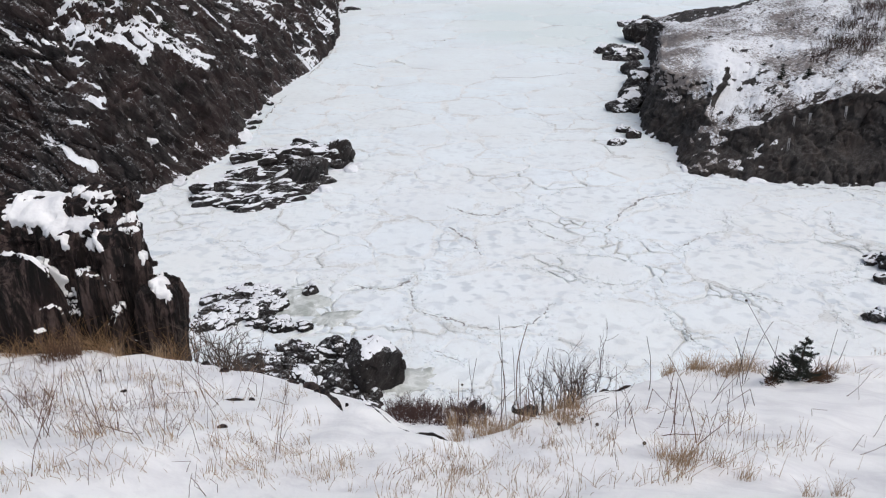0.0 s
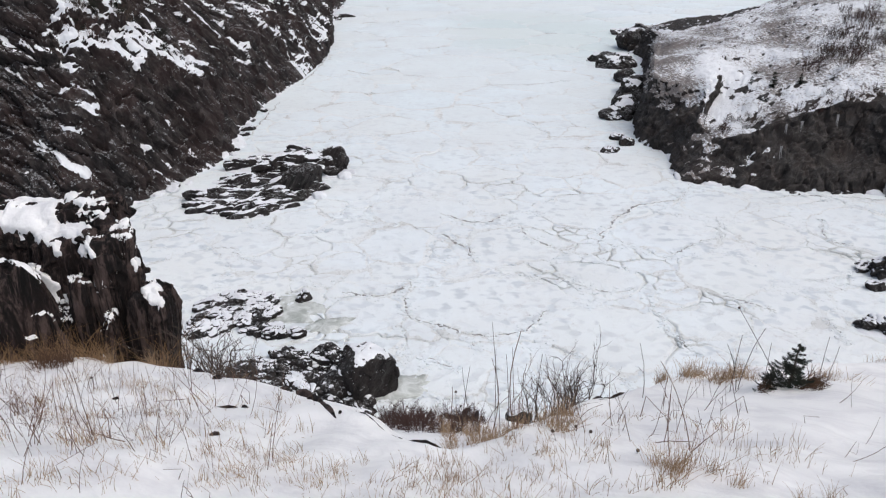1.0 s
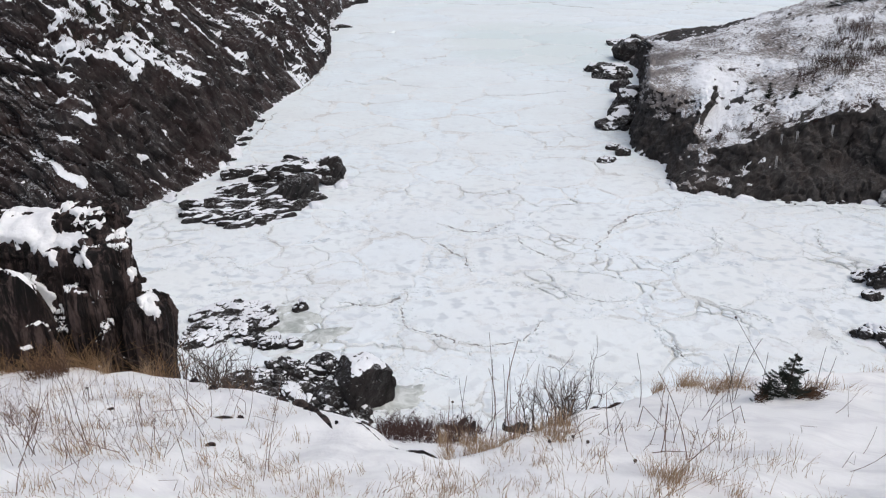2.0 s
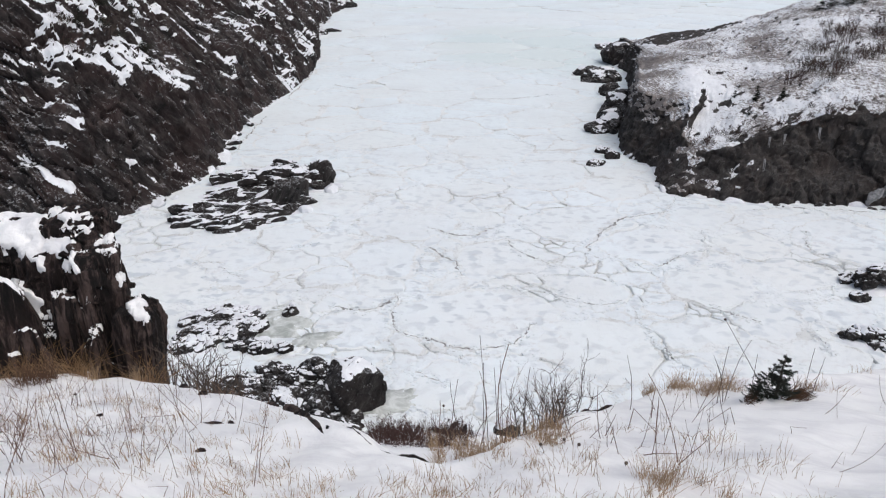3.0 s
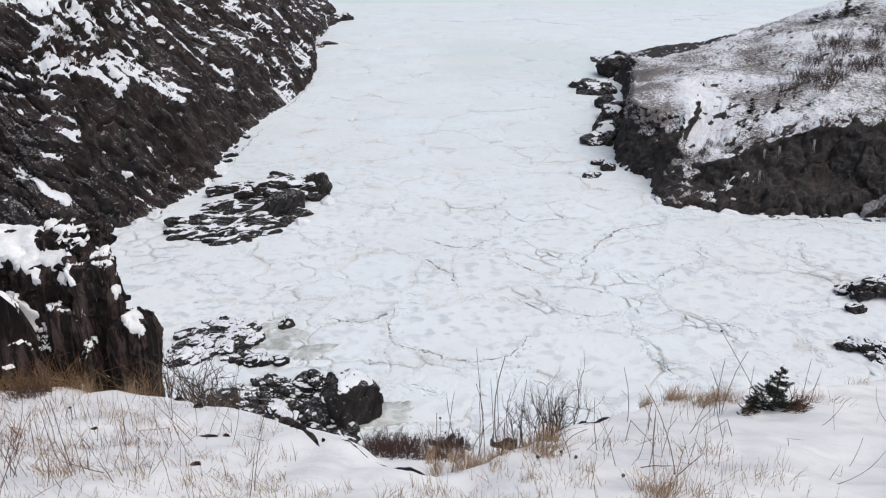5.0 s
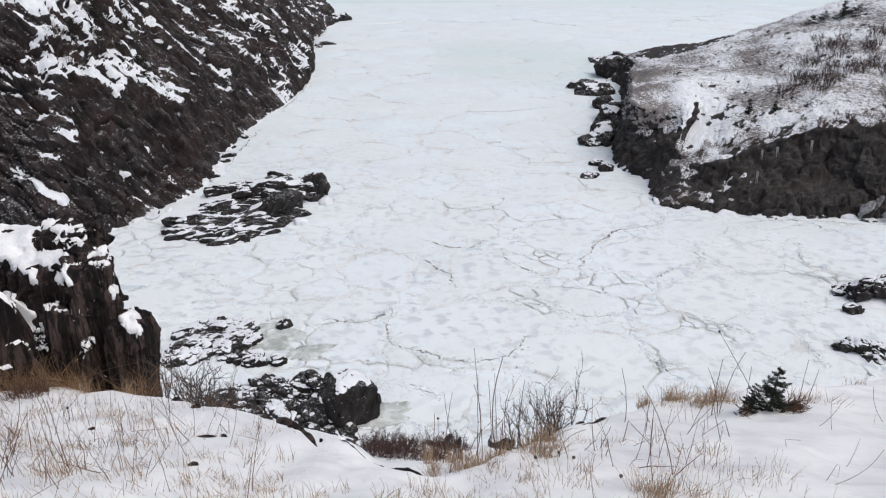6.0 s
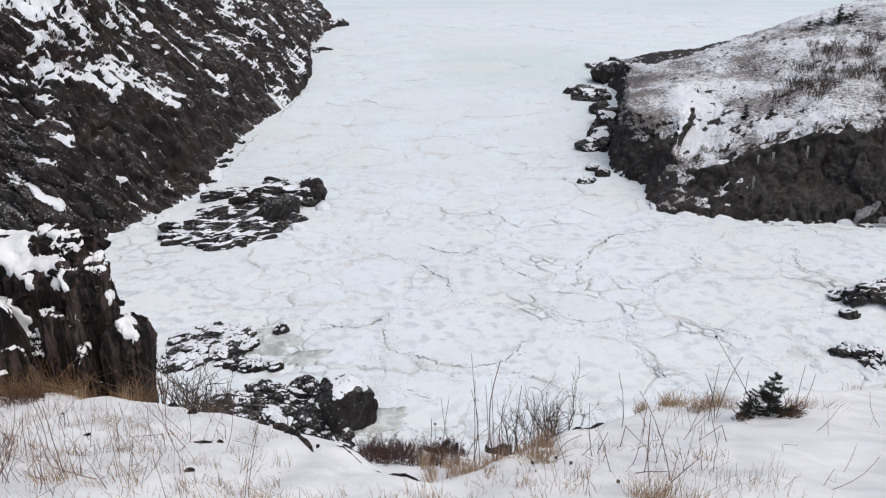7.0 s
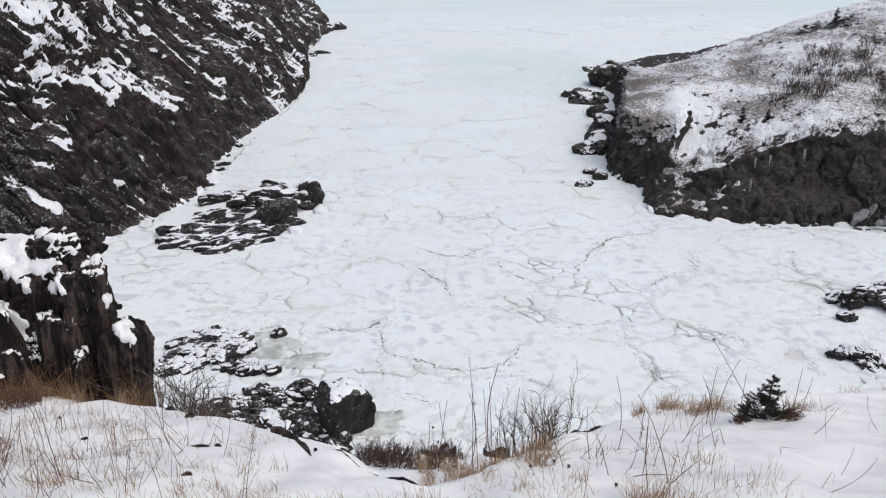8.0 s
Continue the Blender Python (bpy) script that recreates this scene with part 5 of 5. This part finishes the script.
spruce((3.5, 7.05, z_at(3.5, 7.05) - 0.05), 0.62, 0.60, 9, "small dark young spruce half buried in snow", 1.0, 4)
spruce((3.27, 7.02, z_at(3.27, 7.02) - 0.06), 0.36, 0.36, 5, "stunted dark spruce shoot beside the larger one", 1.0, -12)
for k, (x, y, s) in enumerate([(3.72, 7.1, 1.0), (3.85, 7.2, 0.9), (4.0, 7.35, 0.8), (3.2, 6.95, 0.6)]):
    ob = tagged(new("dead_fern", grass_mesh("dead_fern", 690 + k, 60, 0.24, 0.25, FROND, 0.006)), "clump of dead brown leaves under the spruce", "fern")
    ob.matrix_basis = pose(x, y, z_at(x, y), 20, 35, 0) @ Matrix.Scale(s, 4)
ob = tagged(new("brown_tussock", grass_mesh("brown_tussock", 695, 260, 0.3, 0.4, FROND, 0.004)), "brown matted grass tussock on the snow", "grass")
ob.matrix_basis = pose(-5.3, 8.15, z_at(-5.3, 8.15) - 0.05) @ Matrix.Scale(1.25, 4)

# matted grass pressed down by the snow on the left slope
for k, (x, y, s) in enumerate([(-3.7, 6.9, 0.8), (-2.1, 5.25, 0.5), (-3.0, 5.8, 0.6), (-4.3, 6.0, 0.7), (-3.4, 5.1, 0.6), (-2.4, 4.7, 0.45), (-4.6, 7.2, 0.8), (-3.2, 6.6, 0.55), (-1.7, 4.6, 0.4), (-2.75, 5.1, 0.4)]):
    ob = tagged(new("matted_grass", grass_mesh("matted_grass", 1300 + k, 110, 0.13, 0.55, STALK if k % 3 == 2 else STRAW, 0.0026, 3.2)), "low matted brown grass pressed into the snow", "grass", "matted grass on the slope")
    ob.matrix_basis = pose(x, y, z_at(x, y) - 0.01, 0, 0, 60 * k) @ Matrix.Scale(s, 4)

# small dark stones at the gully's mouth
for k, (x, y, s) in enumerate([(0.78, 9.2, 0.22), (-0.12, 9.3, 0.2), (0.1, 9.4, 0.16)]):
    boulder("stone", (x, y, z_at(x, y) + 0.6 * s), (s, s * 0.7, s * 0.6), 30 * k, 470 + k, ROCK_SHORE, "small dark stone at the gully's mouth", "stone", (0.8, 0.02), 4, 10, 0.1)

# plants on the headland
HILL = np.array([q.co[:] for q in bpy.data.objects["headland"].data.vertices])


def hill_z(x, y):
    d = (HILL[:, 0] - x) ** 2 + (HILL[:, 1] - y) ** 2
    return float(HILL[np.argsort(d)[:4], 2].mean())


HILL_SHRUB = [shrub_mesh("hill_shrub", 850 + k, 26, 1.4, 2.4, HEATH if k == 1 else TWIG, 0.02, 4) for k in range(3)]
SPOTS = [(32.7, 68.8), (31.0, 68.5), (36.6, 74.5), (40.2, 73.8), (36.7, 69.0), (36.1, 64.2), (33.6, 73.4), (33.5, 66.1), (35.4, 61.5), (38.2, 79.5), (41.0, 72.0), (42.5, 76.0), (38.0, 66.5), (34.6, 69.6), (30.2, 66.0)]
rng_hill = np.random.default_rng(860)
for k, (x, y) in enumerate(SPOTS):
    for q in range(3):
        a, b = x + rng_hill.normal(0, 0.8), y + rng_hill.normal(0, 1.2)
        ob = tagged(new("hill_shrub", HILL_SHRUB[(k + q) % 3]), "leafless brown shrub in the snow on the headland", "shrub", "shrubs on the headland")
        ob.matrix_basis = pose(a, b, hill_z(a, b), 0, 0, 47 * k) @ Matrix.Scale(rng_hill.uniform(0.55, 1.0), 4)
for k, (x, y, h, w) in enumerate([(43.1, 87.1, 2.1, 1.5), (25.6, 64.8, 1.5, 0.8), (27.2, 63.4, 1.1, 0.7), (24.4, 66.5, 0.8, 0.7)]):
    spruce((x, y, hill_z(x, y) - 0.1), h, w, 20 + k, "small dark spruce on the snowy headland", 1.3, 0, "spruces on the headland")
for k, (x, y, h, w) in enumerate([(41.4, 87.6, 1.4, 3.0), (43.2, 85.2, 1.3, 3.2), (42.4, 86.0, 1.3, 3.0), (40.4, 88.3, 1.2, 2.6), (44.4, 86.2, 1.1, 2.4), (25.7, 69.4, 0.5, 1.2), (24.4, 62.6, 0.5, 1.6)]):
    spruce((x, y, hill_z(x, y) - 0.1), h, w, 30 + k, "low wind-pruned dark spruce mat in the snow", 1.0, 0, "spruces on the headland")

# frozen seepage on the headland's face
def icicles(at, length, count, seed):
    rng = np.random.default_rng(seed)
    s = Sticks()
    for k in range(count):
        x = rng.normal(0, 0.16) if count > 2 else 0.1 * k
        L = length * rng.uniform(0.5, 1.1)
        pts = [(x + rng.normal(0, 0.01), -0.10 * q + rng.normal(0, 0.01), -L * q) for q in (0, 0.25, 0.5, 0.75, 1)]
        s.add(pts, 0.055 * rng.uniform(0.6, 1.2), 0.01, 7)
    ob = new("icicle", s.mesh("icicle", ICICLE))
    ob.matrix_basis = pose(*at)
    return tagged(ob, "grey-white frozen seepage hanging on the rock face", "icicle", "icicles on the headland")


for k, (x, y, z, L) in enumerate([(23.8, 56.9, 4.6, 1.5), (27.5, 57.0, 5.3, 1.9), (23.3, 55.9, 3.2, 1.1), (24.8, 56.6, 4.9, 0.9)]):
    icicles((x, y - 0.3, z), 0.8 * L, 2, 870 + k)


# the slab under the snow shows along the brow of the gully
def brow_rock(line, seed, high, label, last=1.0):
    p = spline(line, 40 * len(line))
    t = np.gradient(p, axis=0)
    t[:, 2] = 0
    t /= np.linalg.norm(t, axis=1, keepdims=True)
    out = np.cross(t, [0, 0, 1])
    if out[:, 1].mean() < 0:
        out = -out
    end = np.sin(np.linspace(0, math.pi, len(p))) ** 0.5 * np.linspace(1.0, last, len(p))
    wide = high * end * np.clip(0.55 + 1.1 * fbm(p, 2.6, 4, seed), 0.02, 1.5)
    rows = []
    for a, b in ((-1.5, -0.9), (-0.7, 0.25), (-0.2, 0.62), (0.3, 0.6), (0.65, -0.1), (0.85, -1.8)):
        q = p + out * (a * wide)[:, None]
        q[:, 2] = ground_z(p[:, 0], p[:, 1]) + b * wide - 0.25 * a * wide + 0.02 * fbm(q, 6, 3, seed + 3) * end
        rows.append(q)
    g = np.stack(rows)
    f = grid_faces(*g.shape[:2])
    v = g.reshape(-1, 3)
    if normals(v, f)[:, 2].mean() < 0:
        f = f[:, ::-1]
    tagged(new("rock_edge", mesh_of("rock_edge", v, f, ROCK_CRAG)), label, "rock")


brow_rock([(-1.02, 5.8, 0), (-0.75, 5.46, 0), (-0.5, 5.2, 0), (-0.25, 4.92, 0), (-0.1, 4.78, 0)], 905, 0.032, "dark edge of the slab bared under the snow")
brow_rock([(-3.4, 8.02, 0), (-3.15, 7.8, 0), (-2.9, 7.6, 0)], 909, 0.12, "dark edge of the slab bared under the snow")
brow_rock([(1.32, 6.62, 0), (1.5, 6.82, 0), (1.75, 7.05, 0)], 913, 0.06, "dark stone edge showing at the snowy brow")
for k, (x, y, s) in enumerate([(-2.06, 5.0, 0.035), (-2.9, 7.35, 0.05), (-1.15, 5.7, 0.02), (-2.2, 6.2, 0.03), (-3.6, 6.4, 0.03)]):
    boulder("stone", (x, y, z_at(x, y)), (s * 1.3, s, s * 0.8), 50 * k, 480 + k, ROCK_CRAG, "small dark stone poking through the snow", "stone", None, 4, 10, 0.1, group="stones in the snow")

# dwarf shrubs hang over the headland's brow
BROW_LINE = spline([(19.6, 59.2, 0), (21.5, 58.5, 0), (24.4, 57.9, 0), (28.6, 58.1, 0), (32.6, 57.5, 0), (35.6, 57.1, 0), (40, 56.3, 0)], 110)
BROW_SHRUB = [shrub_mesh("brow_shrub", 880 + k, 18, 0.7, 1.2, HEATH if k == 1 else TWIG, 0.014, 4) for k in range(3)]
for k, (x, y, _) in enumerate(BROW_LINE):
    if rng_hill.random() < 0.25:
        continue
    a, b = x + rng_hill.normal(0, 0.3), y + abs(rng_hill.normal(0, 1.5)) - 0.2
    ob = tagged(new("brow_shrub", BROW_SHRUB[k % 3]), "low bare dwarf shrub along the headland's brow", "shrub", "shrubs along the brow")
    ob.matrix_basis = pose(a, b, hill_z(a, b) - 0.05, 25, 0, 0) @ Matrix.Scale(rng_hill.uniform(0.35, 1.0), 4)

# scrub on the great cliff
CLIFF = np.array([q.co[:] for q in bpy.data.objects["cliff"].data.vertices])
for k, (y, z) in enumerate([(57, 13), (58, 14.5), (60, 12), (62, 15), (56, 11), (66, 14), (70, 15.5), (59, 16), (64, 12.5), (75, 14), (61, 17), (68, 17), (55, 15), (82, 15)]):
    near = CLIFF[np.argmin(np.abs(CLIFF[:, 1] - y) + np.abs(CLIFF[:, 2] - z) + 0.02 * np.abs(CLIFF[:, 0] + 31))]
    ob = tagged(new("cliff_scrub", BROW_SHRUB[k % 3] if k % 2 else HILL_SHRUB[k % 3]), "bare dark scrub rooted on the snowy cliff", "shrub", "scrub on the cliff")
    ob.matrix_basis = pose(*near, 0, 22, 30 * k) @ Matrix.Scale(rng_hill.uniform(0.6, 1.0), 4)

for k, (y, z, h, w) in enumerate([(60, 12.5, 1.2, 2.4), (62.5, 11.3, 1.1, 2.6), (64, 10, 1.0, 2.2), (66, 12.5, 1.3, 2.4), (62, 9.2, 0.9, 1.8), (58, 13, 1.2, 2.4), (63.5, 13.8, 1.4, 2.2), (56.5, 11.6, 1.0, 1.9), (61, 10.4, 0.8, 1.6), (68, 14, 1.2, 2.0)]):
    near = CLIFF[np.argmin(np.abs(CLIFF[:, 1] - y) + np.abs(CLIFF[:, 2] - z) + 0.02 * np.abs(CLIFF[:, 0] + 31))]
    spruce((near[0], near[1], near[2] - 0.1), h, w, 50 + k, "low dark spruce scrub rooted on the snowy cliff", 1.2, 18, "spruce scrub on the cliff")

# stalks with dark seed heads, and the shrub at the slope's near corner
for k, (x, y, h) in enumerate([(0.92, 5.15, 0.10), (0.98, 4.98, 0.09), (0.72, 4.85, 0.12), (1.25, 4.5, 0.08), (-4.1, 6.9, 0.2), (-0.1, 6.9, 0.6)]):
    ob = tagged(new("seed_stalk", stalk_mesh(695 + k, h, False, True, TWIG, 0.003)), "dead stalk with a round dark seed head", "stalk", "seed heads")
    ob.matrix_basis = pose(x, y, z_at(x, y))
for k, (x, y, n, h) in enumerate([(-3.3, 4.55, 4, 0.5), (-3.6, 4.9, 4, 0.45), (-4.0, 5.6, 3, 0.4)]):
    ob = tagged(new("bare_shrub", shrub_mesh("bare_shrub", 670 + k, n, h, 0.35, STALK, 0.0038, 4)), "thin reddish bare shrub in the snow", "shrub", "bare shrubs")
    ob.matrix_basis = pose(x, y, z_at(x, y))

brow_rock([(-2.62, 6.32, 0), (-2.45, 6.22, 0), (-2.28, 6.2, 0)], 921, 0.03, "dark crack of bare rock in the snow")
brow_rock([(-2.05, 7.0, 0), (-1.8, 6.68, 0), (-1.56, 6.36, 0), (-1.36, 6.02, 0), (-1.22, 5.72, 0), (-1.1, 5.42, 0)], 927, 0.11, "dark crack of bare rock in the snow", 0.05)
ob = tagged(new("dry_stalk", stalk_mesh(699, 1.2, False, True, TWIG, 0.0045)), "tall dead stalk with a seed head leaning over the spruce", "stalk", "tall stalks")
ob.matrix_basis = pose(3.5, 7.25, z_at(3.5, 7.25), 0, -32, 0)

for k, (x, y, z, a, c, tip) in enumerate([(31.0, 53.65, 0.95, 0.24, 0.9, 32), (31.9, 53.75, 1.35, 0.07, 0.6, 22), (32.8, 53.2, 0.75, 0.95, 0.10, -22)]):
    boulder("frozen_seep", (x, y, z), (a, 0.3, c), 0, 890 + k, ICICLE, "grey frozen seepage at the foot of the rock face", "ice", None, 5, 12, 0.14, 2.0, tip=tip, group="icicles on the headland")


def grass_cover(xa, xb, ya, yb, blades, seed, high, material, label, shear=0.0):
    """Single dead blades, in drifts and clumps, too many to count: straight, leaning or lodged on the snow."""
    rng = np.random.default_rng(seed)
    s, made = Sticks(), 0
    while made < blades:
        x, y = rng.uniform(xa, xb), rng.uniform(ya, yb)
        y += shear * (x - xa)
        p = np.array([[x, y, 0.0]])
        if fbm(p, 2.2, 3, seed)[0] + 0.2 * rng.normal() < 0.17:
            continue
        made += 1
        h = high * rng.uniform(0.25, 1.0) ** 1.3
        lean = rng.normal(0, 0.3) * h + (rng.normal(0, 1.2) * h if rng.random() < 0.15 else 0)
        s.add(stem_path(rng, (x, y, z_at(x, y) - 0.03), h * (0.35 if abs(lean) > 0.8 * h else 1), lean, rng.normal(0, 0.35) * h, 5), 0.0022 * rng.uniform(0.7, 1.4), 0.0008)
    tagged(new("dry_grass", s.mesh("dry_grass", material)), label, "grass", "", "stuff")


grass_cover(-5.9, -2.3, 4.6, 7.9, 420, 931, 0.24, STRAW, "thin dry pale grass over the snow slope", -0.1)
grass_cover(-3.6, -1.2, 3.5, 4.7, 300, 935, 0.16, STRAW, "thin dry pale grass low on the snow slope")
grass_cover(-5.6, -2.4, 4.8, 8.0, 300, 939, 0.32, STALK, "brown dead blades over the snow slope", -0.1)
grass_cover(0.6, 2.6, 3.6, 4.6, 330, 943, 0.2, STRAW, "dry pale grass at the foot of the slope", 0.25)

# open cracks between the floes, as lines on the ice
CRACKS = [
    [(-3.2, 38.9), (-3.4, 36.1), (-2.7, 34.8), (-1.1, 34.0), (0.9, 33.1), (2.8, 33.7), (4.4, 35.8)], [(5.1, 39.8), (6.6, 38.6), (8.3, 38.2), (9.6, 38.4)],
    [(14.2, 37.6), (15.4, 36.8), (16.5, 36.2)], [(-7.0, 37.9), (-5.4, 37.5), (-4.1, 37.7), (-3.3, 39.4)], [(-1.9, 46.1), (-0.3, 44.2), (0.7, 41.7)],
    [(3.4, 47.3), (4.6, 45.1), (5.8, 43.5)], [(-1.7, 49.5), (1.0, 47.9), (2.9, 49.5)], [(8.1, 43.2), (9.2, 46.7), (12.1, 51.1), (15.5, 52.8), (17.2, 55.9)],
]
FINE_CRACKS = [
    [(10.0, 37.5), (10.1, 34.9), (10.5, 33.6), (11.0, 31.6)], [(18.7, 35.4), (18.7, 33.8), (18.9, 32.4)], [(16.9, 49.0), (16.5, 46.2), (14.0, 44.2), (12.2, 42.6)],
    [(24.2, 49.0), (23.2, 45.6), (24.6, 44.7)], [(-10.8, 46.1), (-9.9, 46.5), (-9.0, 46.7)], [(-0.3, 33.2), (0.2, 32.8), (0.6, 32.0)], [(-2.1, 31.1), (-1.1, 30.6), (-0.3, 29.7)],
    [(5.2, 74.6), (6.3, 72.7), (7.3, 70.1)], [(-16.6, 43.5), (-14.6, 43.2), (-12.9, 41.3)], [(-8.4, 96.2), (-5.7, 95.5)], [(-15.7, 99.1), (-12.4, 96.3)], [(1.9, 90.6), (6.9, 90.6), (12.1, 92.7)],
    [(-20.0, 66.0), (-20.6, 73.0), (-20.5, 82.0)], [(-19.9, 90.0), (-19.7, 100.0), (-20.0, 110.0)], [(22.0, 53.2), (26.5, 53.4), (30.5, 52.6), (33.0, 52.2)],
]


def strip(p, out, sides, name, material, label):
    """A strip along the line p. sides: offset across it and height, row by row."""
    rows = []
    for k, z in sides:
        q = p + out * k[:, None]
        q[:, 2] = z
        rows.append(q)
    g = np.stack(rows)
    f = grid_faces(*g.shape[:2])
    v = g.reshape(-1, 3)
    if normals(v, f)[:, 2].mean() < 0:
        f = f[:, ::-1]
    part(name, mesh_of(name, v, f, material), SHEET, label)


def ice_crack(line, width, seed):
    """A wandering crack: a ragged strip of slush that widens, narrows and breaks off, in a margin of crumbled ice."""
    p = spline([(x, y, 0) for x, y in line], 44 * len(line))
    away = 1 + 0.012 * np.maximum(p[:, 1] - 40, 0)
    p = p + 0.2 * np.stack([fbm(p, 0.8, 4, seed, 0.6), fbm(p, 0.8, 4, seed + 9, 0.6), 0 * away], 1)
    p = p + 0.07 * np.stack([fbm(p, 4, 3, seed + 1, 0.6), fbm(p, 4, 3, seed + 8, 0.6), 0 * away], 1)
    t = np.gradient(p, axis=0)
    t = np.stack([np.convolve(np.pad(t[:, a], 6, "edge"), np.ones(13) / 13, "valid") for a in range(3)], 1)
    out = np.stack([-t[:, 1], t[:, 0], 0 * away], 1)
    out /= np.maximum(np.linalg.norm(out, axis=1, keepdims=True), 1e-6)
    end = np.sin(np.linspace(0, math.pi, len(p))) ** 0.6
    w = width * away * end * np.clip(0.5 + 1.1 * fbm(p, 1.6, 4, seed + 3, 0.65), 0.16, 1.6)
    strip(p, out, [(-w, 0.03), (-0.5 * w, 0.088), (0.4 * w, 0.088), (w * (0.9 + 0.5 * vnoise(p * 5, seed + 5)), 0.03)], "ice_crack", CRACK, "thin grey crack of wet slush")
    a, b = (width * away * end * (0.4 + 2.2 * np.clip(0.6 + fbm(p + 50 * k, 1.1, 4, seed + 4, 0.65), 0.15, 1.8)) for k in (1, 2))
    strip(p, out, [(-a, 0.02), (-0.6 * a, 0.08), (0.6 * b, 0.08), (b, 0.02)], "crack_margin", RIM, "crumbled ice along the crack")
    rng = np.random.default_rng(seed)
    box = np.array([(-1, -1, -0.6), (1, -1, -0.6), (1, 1, -0.6), (-1, 1, -0.6), (-0.7, -0.7, 0.5), (0.7, -0.7, 0.5), (0.7, 0.7, 0.5), (-0.7, 0.7, 0.5)])
    sides = np.array([(4, 5, 6, 7), (0, 1, 5, 4), (1, 2, 6, 5), (2, 3, 7, 6), (3, 0, 4, 7)])
    vs, fs = [], []
    for i in rng.integers(3, len(p) - 3, 3 * len(p) // 4):
        c = p[i] + out[i] * rng.normal(0, 2.2 * width)
        q = box * (0.03 + 0.08 * rng.random() ** 2) * rng.uniform(0.6, 1.3, (8, 3))
        fs.append(sides + 8 * len(vs))
        vs.append(q * [1, 1, 0.6] + c + [0, 0, 0.085])
    tagged(part("crack_rubble", mesh_of("crack_rubble", np.concatenate(vs), np.concatenate(fs), ICE, False), SHEET, "small broken bits of ice along the crack"), kind="stuff")


for k, line in enumerate(CRACKS):
    ice_crack(line, 0.135, 1000 + k)
for k, line in enumerate(FINE_CRACKS):
    ice_crack(line, 0.07, 1100 + k)


def slush_pool(x, y, a, b, turn, seed):
    """A flat pan of refrozen slush with a ragged shore."""
    ang = np.linspace(0, 2 * math.pi, 120, endpoint=False)
    c, s = math.cos(radians(turn)), math.sin(radians(turn))
    ring = np.stack([np.cos(ang), np.sin(ang), 0 * ang], 1)
    r = 1 + 0.35 * fbm(ring, 1.6, 4, seed, 0.6)
    rows = []
    for k, z in ((1.0, 0.02), (0.97, 0.075), (0.6, 0.08), (0.25, 0.082)):
        u, w = ring[:, 0] * r * a * k, ring[:, 1] * r * b * k
        rows.append(np.stack([x + u * c - w * s, y + u * s + w * c, z + 0 * u], 1))
    g = np.stack([np.concatenate([q, q[:1]]) for q in rows])
    f = grid_faces(*g.shape[:2]).tolist() + [list(range(3 * 121, 4 * 121 - 1))]
    part("slush_pool", mesh_of("slush_pool", g.reshape(-1, 3), f, POOL), SHEET, "grey-green pan of refrozen slush")


slush_pool(-9.6, 35.8, 2.1, 1.5, -25, 1201)
slush_pool(-7.2, 34.0, 1.5, 0.7, 20, 1205)
slush_pool(-2.6, 28.6, 1.2, 0.8, 30, 1209)

build_floes(SHEET)
